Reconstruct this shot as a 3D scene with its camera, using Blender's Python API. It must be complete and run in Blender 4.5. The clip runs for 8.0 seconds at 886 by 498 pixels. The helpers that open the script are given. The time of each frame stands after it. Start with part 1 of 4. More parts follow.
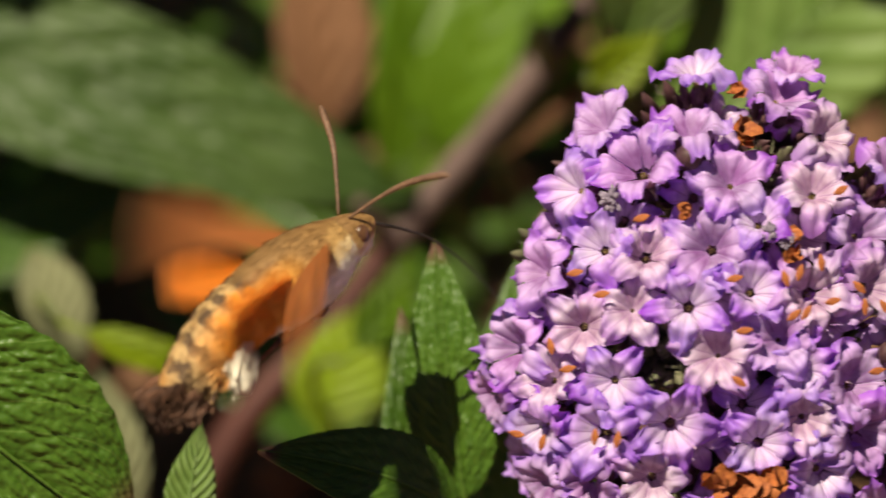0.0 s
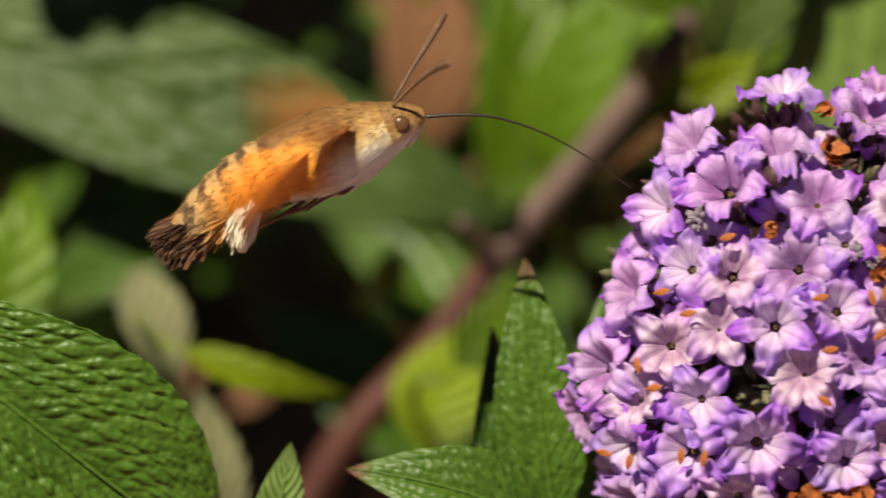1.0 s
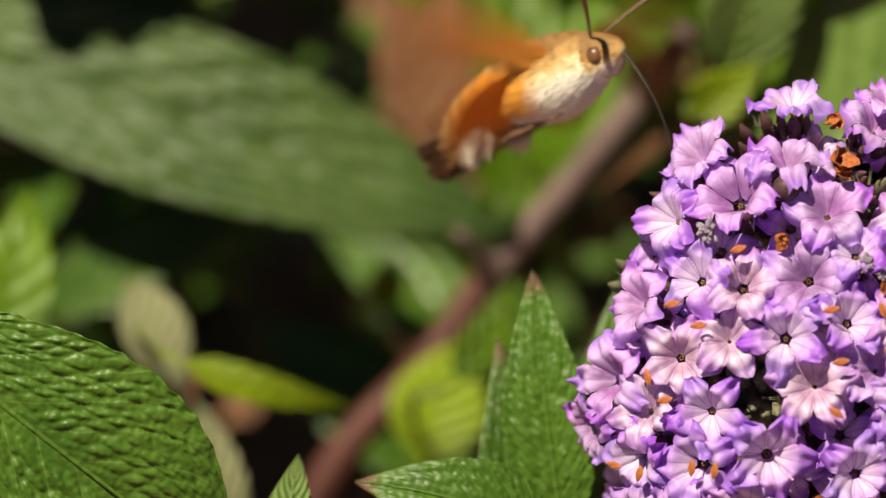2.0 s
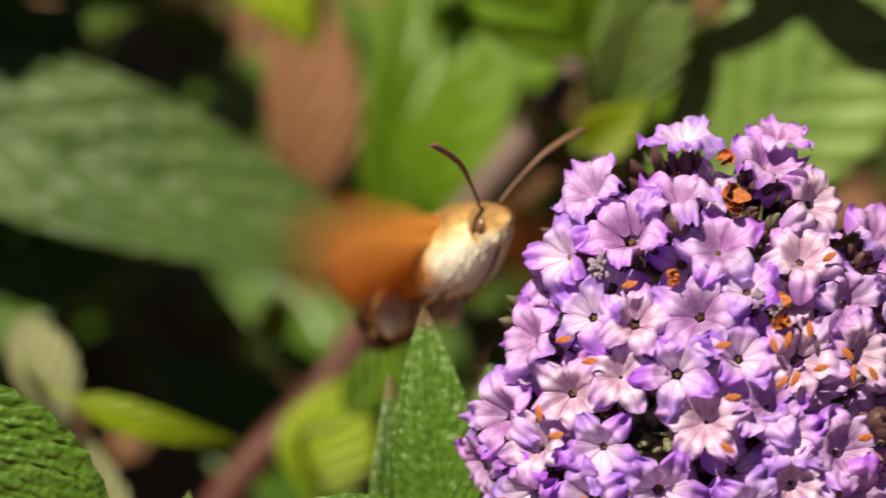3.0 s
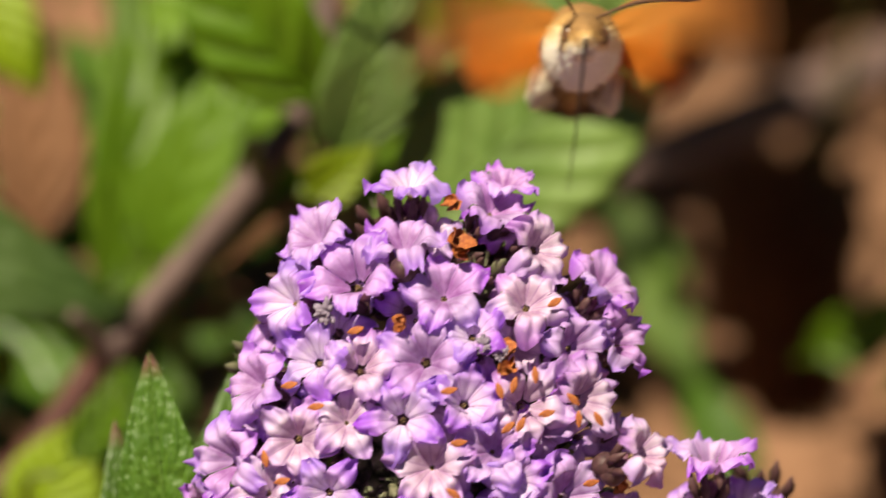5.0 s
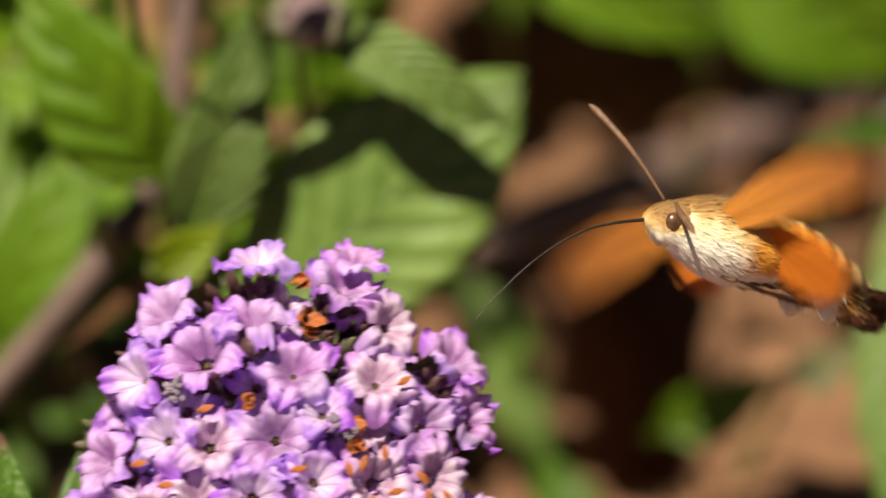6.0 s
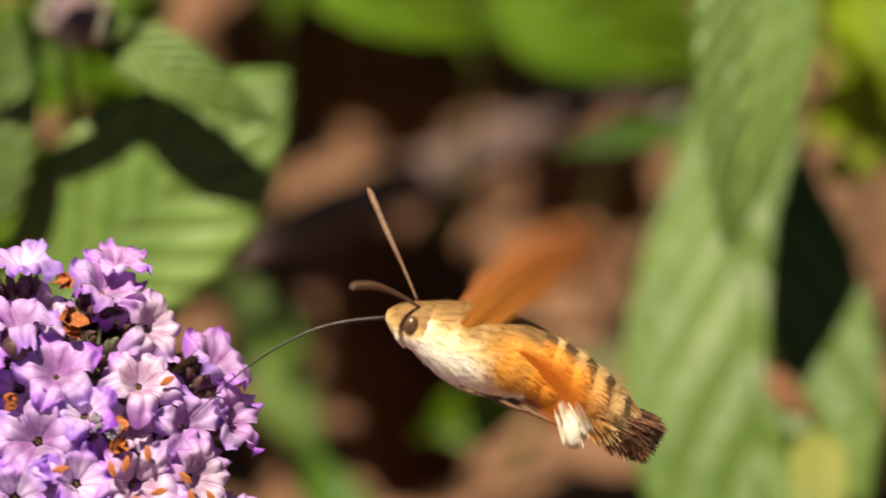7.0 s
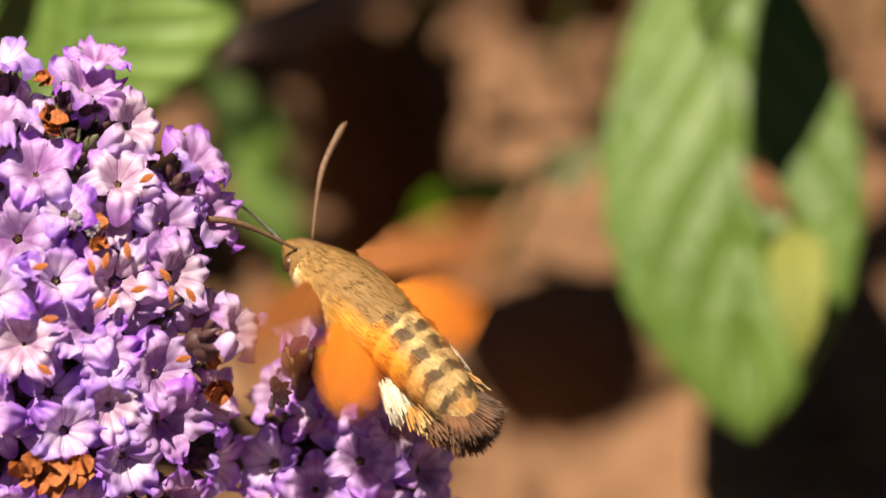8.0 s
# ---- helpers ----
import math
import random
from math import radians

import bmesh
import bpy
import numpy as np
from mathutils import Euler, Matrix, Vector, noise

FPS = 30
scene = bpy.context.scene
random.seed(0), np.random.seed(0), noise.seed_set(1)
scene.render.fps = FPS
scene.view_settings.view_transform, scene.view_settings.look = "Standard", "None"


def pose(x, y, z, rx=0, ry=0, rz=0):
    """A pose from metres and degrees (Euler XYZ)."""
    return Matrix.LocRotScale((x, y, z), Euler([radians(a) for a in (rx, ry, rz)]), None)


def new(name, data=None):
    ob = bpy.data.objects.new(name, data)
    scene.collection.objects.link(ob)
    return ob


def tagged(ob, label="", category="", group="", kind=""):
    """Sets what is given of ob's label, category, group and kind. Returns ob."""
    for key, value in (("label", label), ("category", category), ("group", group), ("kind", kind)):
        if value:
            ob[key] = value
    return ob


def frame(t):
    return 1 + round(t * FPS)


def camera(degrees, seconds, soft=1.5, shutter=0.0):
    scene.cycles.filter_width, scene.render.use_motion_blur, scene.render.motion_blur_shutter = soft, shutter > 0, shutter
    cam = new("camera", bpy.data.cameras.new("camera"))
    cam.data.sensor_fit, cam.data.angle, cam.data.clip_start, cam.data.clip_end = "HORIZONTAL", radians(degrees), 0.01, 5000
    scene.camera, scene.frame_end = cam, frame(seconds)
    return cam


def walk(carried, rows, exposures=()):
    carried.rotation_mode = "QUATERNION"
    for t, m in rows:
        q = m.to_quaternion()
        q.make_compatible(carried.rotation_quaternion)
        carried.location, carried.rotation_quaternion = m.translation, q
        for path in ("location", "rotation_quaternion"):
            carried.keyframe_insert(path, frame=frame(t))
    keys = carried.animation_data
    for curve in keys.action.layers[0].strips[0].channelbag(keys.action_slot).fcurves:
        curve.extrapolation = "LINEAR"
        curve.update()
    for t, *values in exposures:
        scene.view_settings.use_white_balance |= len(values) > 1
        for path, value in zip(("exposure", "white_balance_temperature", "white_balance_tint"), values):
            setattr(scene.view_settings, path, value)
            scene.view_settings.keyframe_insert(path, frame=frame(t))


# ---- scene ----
from math import cos, pi, sin

cam = camera(8.0, 8.0, soft=1.45, shutter=0.44)
PATH = [
    (0.000, pose(0.00000, -0.61284, 0.64423, 49.2594, 1.0337, 1.2321)),
    (0.100, pose(0.00000, -0.61284, 0.64423, 49.2621, 1.1503, 1.3712)),
    (0.200, pose(0.00000, -0.61284, 0.64423, 49.2843, 1.2226, 1.4575)),
    (0.500, pose(0.00000, -0.61284, 0.64423, 49.3616, 1.4296, 1.7044)),
    (0.700, pose(0.00500, -0.61284, 0.64423, 49.3911, 1.6959, 2.0283)),
    (1.000, pose(0.01600, -0.61284, 0.64423, 49.4741, 2.2606, 2.7146)),
    (1.200, pose(0.01600, -0.61284, 0.64423, 49.4789, 2.3590, 2.8321)),
    (1.750, pose(0.00900, -0.61284, 0.64423, 49.5320, 2.0259, 2.4251)),
    (2.300, pose(0.00000, -0.61284, 0.64423, 49.6164, 1.4855, 1.7710)),
    (2.500, pose(0.00000, -0.61284, 0.64423, 49.6822, 1.3754, 1.6397)),
    (3.000, pose(0.00000, -0.61284, 0.64423, 49.8614, 0.9663, 1.1518)),
    (3.500, pose(0.00000, -0.61284, 0.64423, 49.9730, 0.5916, 0.7051)),
    (4.000, pose(0.00000, -0.61284, 0.64423, 50.0013, 0.3501, 0.4172)),
    (4.500, pose(0.00000, -0.61284, 0.64423, 50.0000, -0.0000, -0.0000)),
    (4.700, pose(0.00000, -0.61284, 0.64423, 50.0545, -0.2827, -0.3369)),
    (5.250, pose(0.00000, -0.61284, 0.64423, 50.4925, -0.8053, -0.9598)),
    (5.800, pose(0.00000, -0.61284, 0.64423, 50.8548, -1.1438, -1.3634)),
    (6.000, pose(0.00000, -0.61284, 0.64423, 50.9950, -1.5003, -1.7886)),
    (6.500, pose(0.00100, -0.61284, 0.64423, 51.1201, -2.3253, -2.7759)),
    (7.000, pose(0.00500, -0.61284, 0.64423, 51.0453, -2.6437, -3.1640)),
    (7.500, pose(0.00600, -0.61284, 0.64423, 50.6214, -2.9213, -3.4928)),
    (7.800, pose(0.00500, -0.61284, 0.64423, 49.8854, -2.9416, -3.5090)),
    (7.967, pose(0.00500, -0.61284, 0.64423, 49.2565, -2.7804, -3.3100)),
    (8.000, pose(0.00500, -0.61284, 0.64423, 49.2201, -2.7707, -3.2980)),
]
walk(cam, PATH, exposures=[(0.0, 0.42, 7400, 8), (1.2, 0.42, 7400, 8), (2.3, 0.65, 7400, 8), (4.7, 0.66, 7400, 8), (6.5, 0.66, 7400, 8), (7.0, 0.74, 7400, 8), (8.0, 0.85, 7400, 8)])
cam.data.dof.use_dof = True
cam.data.dof.focus_distance = 0.807
cam.data.dof.aperture_fstop = 9.5

# ---- light ----
world = bpy.data.worlds.new("sky")
scene.world = world
world.use_nodes = True
wn = world.node_tree.nodes
sky = wn.new("ShaderNodeTexSky")
sky.sky_type = "NISHITA"
sky.sun_disc = False
sky.air_density = 0.2
sky.dust_density = 0.05
TRAVEL = Vector((0.29, 0.10, -0.93)).normalized()
sky.sun_elevation = math.asin(-TRAVEL.z)
sky.sun_rotation = math.atan2(-TRAVEL.x, -TRAVEL.y)
world.node_tree.links.new(sky.outputs[0], wn["Background"].inputs[0])
wn["Background"].inputs[1].default_value = 0.05
sun = new("sun", bpy.data.lights.new("sun", "SUN"))
sun.data.energy = 5.0
sun.data.angle = radians(0.5)
sun.data.color = (1.0, 0.93, 0.80)
sun.rotation_mode = "QUATERNION"
sun.rotation_quaternion = TRAVEL.to_track_quat("-Z", "Y")

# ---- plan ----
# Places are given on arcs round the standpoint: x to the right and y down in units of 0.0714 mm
# at the flower's distance, w in millimetres behind the flower.
UNIT, REACH, LOW = 0.0000714, 0.8, radians(40)
AHEAD = Vector((0, cos(LOW), -sin(LOW)))
ALOFT = Vector((0, sin(LOW), cos(LOW)))
ASIDE = Vector((1, 0, 0))
STAND = Vector((0, 0, 0.13)) - REACH * AHEAD


def spot(x, y, w=0.0):
    a, b = (x - 784) * UNIT / REACH, (y - 441) * UNIT / REACH
    way = ASIDE * (sin(a) * cos(b)) - ALOFT * sin(b) + AHEAD * (cos(a) * cos(b))
    return STAND + way * (REACH + w / 1000)


# ---- materials ----
def material(name, rough=0.6):
    m = bpy.data.materials.new(name)
    m.use_nodes = True
    m.node_tree.nodes["Principled BSDF"].inputs["Roughness"].default_value = rough
    return m, m.node_tree.nodes, m.node_tree.links, m.node_tree.nodes["Principled BSDF"]


def ramp(nodes, stops):
    r = nodes.new("ShaderNodeValToRGB")
    while len(r.color_ramp.elements) < len(stops):
        r.color_ramp.elements.new(0.5)
    for e, (p, c) in zip(r.color_ramp.elements, stops):
        e.position, e.color = p, (*c, 1)
    return r


def noise_tex(nodes, links, coord, scale, detail=4.0):
    n = nodes.new("ShaderNodeTexNoise")
    n.inputs["Scale"].default_value = scale
    n.inputs["Detail"].default_value = detail
    links.new(coord, n.inputs["Vector"])
    return n


def maths(nodes, links, op, a, b=None):
    n = nodes.new("ShaderNodeMath")
    n.operation = op
    for i, v in enumerate((a, b)):
        if v is None:
            continue
        if isinstance(v, (int, float)):
            n.inputs[i].default_value = v
        else:
            links.new(v, n.inputs[i])
    return n.outputs[0]


def mix_colour(nodes, links, fac, a, b, how="MIX"):
    n = nodes.new("ShaderNodeMix")
    n.data_type, n.blend_type = "RGBA", how
    for sock, v in ((n.inputs[0], fac), (n.inputs[6], a), (n.inputs[7], b)):
        if isinstance(v, (int, float)):
            sock.default_value = v
        elif isinstance(v, tuple):
            sock.default_value = (*v, 1)
        else:
            links.new(v, sock)
    return n.outputs[2]


def bump(nodes, links, bsdf, height, strength, distance):
    b = nodes.new("ShaderNodeBump")
    b.inputs["Strength"].default_value = strength
    b.inputs["Distance"].default_value = distance
    links.new(height, b.inputs["Height"])
    links.new(b.outputs[0], bsdf.inputs["Normal"])


def plain(name, low, high, rough=0.6, scale=900.0, relief=0.0001, metal=0.0):
    """Two tones by noise, with fine relief."""
    m, nodes, links, bsdf = material(name, rough)
    co = nodes.new("ShaderNodeTexCoord").outputs["Object"]
    n = noise_tex(nodes, links, co, scale)
    big = noise_tex(nodes, links, co, scale / 7)
    f = maths(nodes, links, "MULTIPLY", n.outputs[0], 0.6)
    f = maths(nodes, links, "ADD", f, maths(nodes, links, "MULTIPLY", big.outputs[0], 0.4))
    r = ramp(nodes, [(0.35, low), (0.65, high)])
    links.new(f, r.inputs[0])
    links.new(r.outputs[0], bsdf.inputs["Base Color"])
    bump(nodes, links, bsdf, n.outputs[0], 0.5, relief)
    return m


def leaf_material(name, dark, light, vein, rough=0.42, veins=9.0, quilt=0.35, thin=0.25, cell=420, ridge=0.7, tipped=False):
    m, nodes, links, bsdf = material(name, rough)
    uv = nodes.new("ShaderNodeUVMap").outputs[0]
    sep = nodes.new("ShaderNodeSeparateXYZ")
    links.new(uv, sep.inputs[0])
    across = maths(nodes, links, "ABSOLUTE", maths(nodes, links, "SUBTRACT", sep.outputs[1], 0.5))
    run = maths(nodes, links, "SUBTRACT", maths(nodes, links, "MULTIPLY", sep.outputs[0], veins), maths(nodes, links, "MULTIPLY", across, veins * 0.55))
    wave = maths(nodes, links, "ABSOLUTE", maths(nodes, links, "SINE", maths(nodes, links, "MULTIPLY", run, pi)))
    co = nodes.new("ShaderNodeTexCoord").outputs["Object"]
    n1 = noise_tex(nodes, links, co, 60, 3)
    n2 = noise_tex(nodes, links, co, 700, 4)
    net = nodes.new("ShaderNodeTexVoronoi")
    net.feature = "SMOOTH_F1"
    net.inputs["Randomness"].default_value = 0.75
    net.inputs["Smoothness"].default_value = 0.6
    net.inputs["Scale"].default_value = cell
    links.new(co, net.inputs["Vector"])
    mixn = maths(nodes, links, "ADD", maths(nodes, links, "MULTIPLY", n1.outputs[0], 0.65), maths(nodes, links, "MULTIPLY", n2.outputs[0], 0.35))
    r = ramp(nodes, [(0.34, dark), (0.66, light)])
    links.new(mixn, r.inputs[0])
    vr = ramp(nodes, [(0.0, (1, 1, 1)), (0.16, (0, 0, 0))])
    links.new(wave, vr.inputs[0])
    fac = maths(nodes, links, "MULTIPLY", vr.outputs[0], 0.5)
    info = nodes.new("ShaderNodeObjectInfo")
    tone = maths(nodes, links, "ADD", maths(nodes, links, "MULTIPLY", info.outputs["Random"], 0.3), 0.83)
    col = mix_colour(nodes, links, fac, r.outputs[0], vein)
    hsv = nodes.new("ShaderNodeHueSaturation")
    links.new(tone, hsv.inputs["Value"])
    links.new(col, hsv.inputs["Color"])
    shade = hsv.outputs[0]
    if tipped:
        tipr = ramp(nodes, [(0.89, (0, 0, 0)), (0.955, (1, 1, 1))])
        links.new(sep.outputs[0], tipr.inputs[0])
        shade = mix_colour(nodes, links, tipr.outputs[0], shade, (0.16, 0.075, 0.05))
    links.new(shade, bsdf.inputs["Base Color"])
    h = maths(nodes, links, "SUBTRACT", maths(nodes, links, "MULTIPLY", wave, ridge), maths(nodes, links, "MULTIPLY", net.outputs["Distance"], quilt))
    bump(nodes, links, bsdf, h, 0.8, 0.0011)
    # light that comes through the blade
    tr = nodes.new("ShaderNodeBsdfTranslucent")
    links.new(shade, tr.inputs[0])
    mix = nodes.new("ShaderNodeMixShader")
    mix.inputs[0].default_value = thin
    out = nodes["Material Output"]
    links.new(bsdf.outputs[0], mix.inputs[1])
    links.new(tr.outputs[0], mix.inputs[2])
    links.new(mix.outputs[0], out.inputs[0])
    return m


def petal_material(name, stops):
    """Colour by the distance from the throat, with fine veins and worn spots."""
    m, nodes, links, bsdf = material(name, 0.5)
    co = nodes.new("ShaderNodeTexCoord").outputs["Object"]
    ln = nodes.new("ShaderNodeVectorMath")
    ln.operation = "LENGTH"
    links.new(co, ln.inputs[0])
    info = nodes.new("ShaderNodeObjectInfo")
    n = noise_tex(nodes, links, co, 650, 4)
    d = maths(nodes, links, "MULTIPLY", ln.outputs["Value"], 1 / 0.0054)
    d = maths(nodes, links, "ADD", d, maths(nodes, links, "MULTIPLY", maths(nodes, links, "SUBTRACT", n.outputs[0], 0.5), 0.22))
    r = ramp(nodes, stops)
    links.new(d, r.inputs[0])
    hsv = nodes.new("ShaderNodeHueSaturation")
    links.new(maths(nodes, links, "ADD", maths(nodes, links, "MULTIPLY", info.outputs["Random"], 0.022), 0.489), hsv.inputs["Hue"])
    links.new(maths(nodes, links, "ADD", maths(nodes, links, "MULTIPLY", info.outputs["Random"], 0.25), 0.87), hsv.inputs["Saturation"])
    links.new(r.outputs[0], hsv.inputs["Color"])
    sp = nodes.new("ShaderNodeSeparateXYZ")
    links.new(co, sp.inputs[0])
    ang = maths(nodes, links, "ARCTAN2", sp.outputs[1], sp.outputs[0])
    vein = maths(nodes, links, "POWER", maths(nodes, links, "ABSOLUTE", maths(nodes, links, "COSINE", maths(nodes, links, "MULTIPLY", ang, 6.0))), 24.0)
    near = ramp(nodes, [(0.15, (0.75, 0.75, 0.75)), (0.95, (0.1, 0.1, 0.1))])
    links.new(d, near.inputs[0])
    col = mix_colour(nodes, links, maths(nodes, links, "MULTIPLY", vein, near.outputs[0]), hsv.outputs[0], (0.30, 0.10, 0.36))
    wear = ramp(nodes, [(0.62, (0, 0, 0)), (0.80, (0.6, 0.6, 0.6))])
    links.new(n.outputs[0], wear.inputs[0])
    col = mix_colour(nodes, links, wear.outputs[0], col, (0.82, 0.64, 0.76))
    links.new(col, bsdf.inputs["Base Color"])
    bump(nodes, links, bsdf, n.outputs[0], 0.35, 0.0003)
    tr = nodes.new("ShaderNodeBsdfTranslucent")
    links.new(col, tr.inputs[0])
    mix = nodes.new("ShaderNodeMixShader")
    mix.inputs[0].default_value = 0.35
    links.new(bsdf.outputs[0], mix.inputs[1])
    links.new(tr.outputs[0], mix.inputs[2])
    links.new(mix.outputs[0], nodes["Material Output"].inputs[0])
    return m


def thorax_material(name, height, brown=0.5, pale=8.0):
    """Olive brown on the back, buff on the flanks, white on the throat."""
    m, nodes, links, bsdf = material(name, 0.75)
    co = nodes.new("ShaderNodeTexCoord").outputs["Object"]
    sp = nodes.new("ShaderNodeSeparateXYZ")
    links.new(co, sp.inputs[0])
    n = noise_tex(nodes, links, co, 420, 5)
    comb = nodes.new("ShaderNodeMapping")
    comb.inputs["Scale"].default_value = (0.25, 1, 1)
    links.new(co, comb.inputs[0])
    strand = noise_tex(nodes, links, comb.outputs[0], 2600, 3)
    z = maths(nodes, links, "ADD", maths(nodes, links, "MULTIPLY", sp.outputs[2], 1 / height), brown)
    z = maths(nodes, links, "ADD", z, maths(nodes, links, "MULTIPLY", maths(nodes, links, "SUBTRACT", n.outputs[0], 0.5), 0.42))
    # paler towards the head
    z = maths(nodes, links, "SUBTRACT", z, maths(nodes, links, "MULTIPLY", maths(nodes, links, "MAXIMUM", sp.outputs[0], -0.004), pale))
    tone = ramp(nodes, [(0.29, (0.97, 0.93, 0.82)), (0.43, (0.89, 0.73, 0.44)), (0.55, (0.56, 0.34, 0.12)), (0.66, (0.31, 0.165, 0.052)), (0.95, (0.235, 0.125, 0.042))])
    links.new(z, tone.inputs[0])
    # orange flanks under the wings
    wide = maths(nodes, links, "MAXIMUM", maths(nodes, links, "SUBTRACT", maths(nodes, links, "MULTIPLY", maths(nodes, links, "ABSOLUTE", sp.outputs[1]), 1 / 0.0016), 1.9), 0.0)
    rear = maths(nodes, links, "SUBTRACT", 0.55, maths(nodes, links, "MULTIPLY", sp.outputs[0], 1 / 0.004))
    flank = nodes.new("ShaderNodeClamp")
    links.new(maths(nodes, links, "MULTIPLY", wide, maths(nodes, links, "ADD", rear, maths(nodes, links, "MULTIPLY", n.outputs[0], 0.5))), flank.inputs[0])
    gold = mix_colour(nodes, links, flank.outputs[0], tone.outputs[0], (0.76, 0.34, 0.05))
    dim = nodes.new("ShaderNodeHueSaturation")
    links.new(maths(nodes, links, "ADD", maths(nodes, links, "MULTIPLY", strand.outputs[0], 0.4), 0.79), dim.inputs["Value"])
    links.new(gold, dim.inputs["Color"])
    links.new(dim.outputs[0], bsdf.inputs["Base Color"])
    bump(nodes, links, bsdf, strand.outputs[0], 0.35, 0.0002)
    return m


def abdomen_material():
    """Brown back with paired dark blotches on tawny rings, orange flanks in front, dark flanks behind."""
    m, nodes, links, bsdf = material("moth_abdomen", 0.75)
    co = nodes.new("ShaderNodeTexCoord").outputs["Object"]
    sp = nodes.new("ShaderNodeSeparateXYZ")
    links.new(co, sp.inputs[0])
    n = noise_tex(nodes, links, co, 620, 5)
    jit = maths(nodes, links, "SUBTRACT", n.outputs[0], 0.5)
    ring = maths(nodes, links, "ADD", maths(nodes, links, "MULTIPLY", sp.outputs[0], 1 / 0.0031), maths(nodes, links, "MULTIPLY", jit, 1.2))
    saw = maths(nodes, links, "FRACT", ring)
    dark_ring = ramp(nodes, [(0.0, (0, 0, 0)), (0.10, (1, 1, 1)), (0.50, (1, 1, 1)), (0.62, (0, 0, 0))])
    links.new(saw, dark_ring.inputs[0])
    off = maths(nodes, links, "MULTIPLY", maths(nodes, links, "ABSOLUTE", sp.outputs[1]), 1 / 0.004)
    off = maths(nodes, links, "ADD", off, maths(nodes, links, "MULTIPLY", jit, 0.7))
    pair = ramp(nodes, [(0.10, (0.45, 0.45, 0.45)), (0.22, (1, 1, 1)), (0.74, (1, 1, 1)), (0.92, (0.35, 0.35, 0.35))])
    links.new(off, pair.inputs[0])
    blotch = maths(nodes, links, "MULTIPLY", dark_ring.outputs[0], pair.outputs[0])
    tawny = ramp(nodes, [(0.35, (0.29, 0.165, 0.060)), (0.65, (0.58, 0.39, 0.175))])
    links.new(n.outputs[0], tawny.inputs[0])
    back = mix_colour(nodes, links, maths(nodes, links, "MULTIPLY", blotch, 0.9), tawny.outputs[0], (0.085, 0.045, 0.022))
    # orange flanks of the fore part
    fore = maths(nodes, links, "ADD", maths(nodes, links, "MULTIPLY", sp.outputs[0], 1 / 0.006), maths(nodes, links, "ADD", 2.8, maths(nodes, links, "MULTIPLY", jit, 0.8)))
    side = maths(nodes, links, "SUBTRACT", maths(nodes, links, "MULTIPLY", off, 1.6), 0.75)
    orange = nodes.new("ShaderNodeClamp")
    links.new(maths(nodes, links, "MULTIPLY", fore, side), orange.inputs[0])
    links.new(mix_colour(nodes, links, orange.outputs[0], back, (0.74, 0.27, 0.025)), bsdf.inputs["Base Color"])
    bump(nodes, links, bsdf, n.outputs[0], 0.5, 0.0004)
    return m


def wing_material(name, root, tip, reach, rim):
    """Scales that darken outwards, with veins that fan from the hinge and a dark rim."""
    m, nodes, links, bsdf = material(name, 0.7)
    co = nodes.new("ShaderNodeTexCoord").outputs["Object"]
    ln = nodes.new("ShaderNodeVectorMath")
    ln.operation = "LENGTH"
    links.new(co, ln.inputs[0])
    n = noise_tex(nodes, links, co, 600, 4)
    d = maths(nodes, links, "ADD", maths(nodes, links, "MULTIPLY", ln.outputs["Value"], 1 / reach), maths(nodes, links, "MULTIPLY", maths(nodes, links, "SUBTRACT", n.outputs[0], 0.5), 0.25))
    r = ramp(nodes, [(0.15, root), (0.78, tip), (0.97, rim)])
    links.new(d, r.inputs[0])
    sp = nodes.new("ShaderNodeSeparateXYZ")
    links.new(co, sp.inputs[0])
    ang = maths(nodes, links, "ARCTAN2", sp.outputs[0], maths(nodes, links, "ABSOLUTE", sp.outputs[1]))
    vein = maths(nodes, links, "POWER", maths(nodes, links, "ABSOLUTE", maths(nodes, links, "COSINE", maths(nodes, links, "MULTIPLY", ang, 13.0))), 10.0)
    col = mix_colour(nodes, links, maths(nodes, links, "MULTIPLY", vein, 0.45), r.outputs[0], rim)
    links.new(col, bsdf.inputs["Base Color"])
    tr = nodes.new("ShaderNodeBsdfTranslucent")
    links.new(col, tr.inputs[0])
    mix = nodes.new("ShaderNodeMixShader")
    mix.inputs[0].default_value = 0.48
    links.new(bsdf.outputs[0], mix.inputs[1])
    links.new(tr.outputs[0], mix.inputs[2])
    links.new(mix.outputs[0], nodes["Material Output"].inputs[0])
    return m


LEAF_NEAR = leaf_material("leaf_near", (0.046, 0.118, 0.009), (0.094, 0.190, 0.020), (0.15, 0.25, 0.05), 0.46, 11, 0.25, cell=900, ridge=0.05, tipped=True)
LEAF_MID = leaf_material("leaf_mid", (0.046, 0.118, 0.010), (0.090, 0.175, 0.022), (0.15, 0.24, 0.06), 0.36, 8)
LEAF_BROAD = leaf_material("leaf_broad", (0.036, 0.080, 0.012), (0.072, 0.128, 0.026), (0.15, 0.21, 0.08), 0.52, 8, ridge=0.5)
LEAF_LIME = leaf_material("leaf_lime", (0.23, 0.35, 0.008), (0.32, 0.44, 0.016), (0.36, 0.47, 0.05), 0.5, 7, thin=0.35)
LEAF_GRASS = leaf_material("leaf_grass", (0.085, 0.19, 0.004), (0.140, 0.26, 0.008), (0.20, 0.32, 0.03), 0.5, 5, thin=0.35)
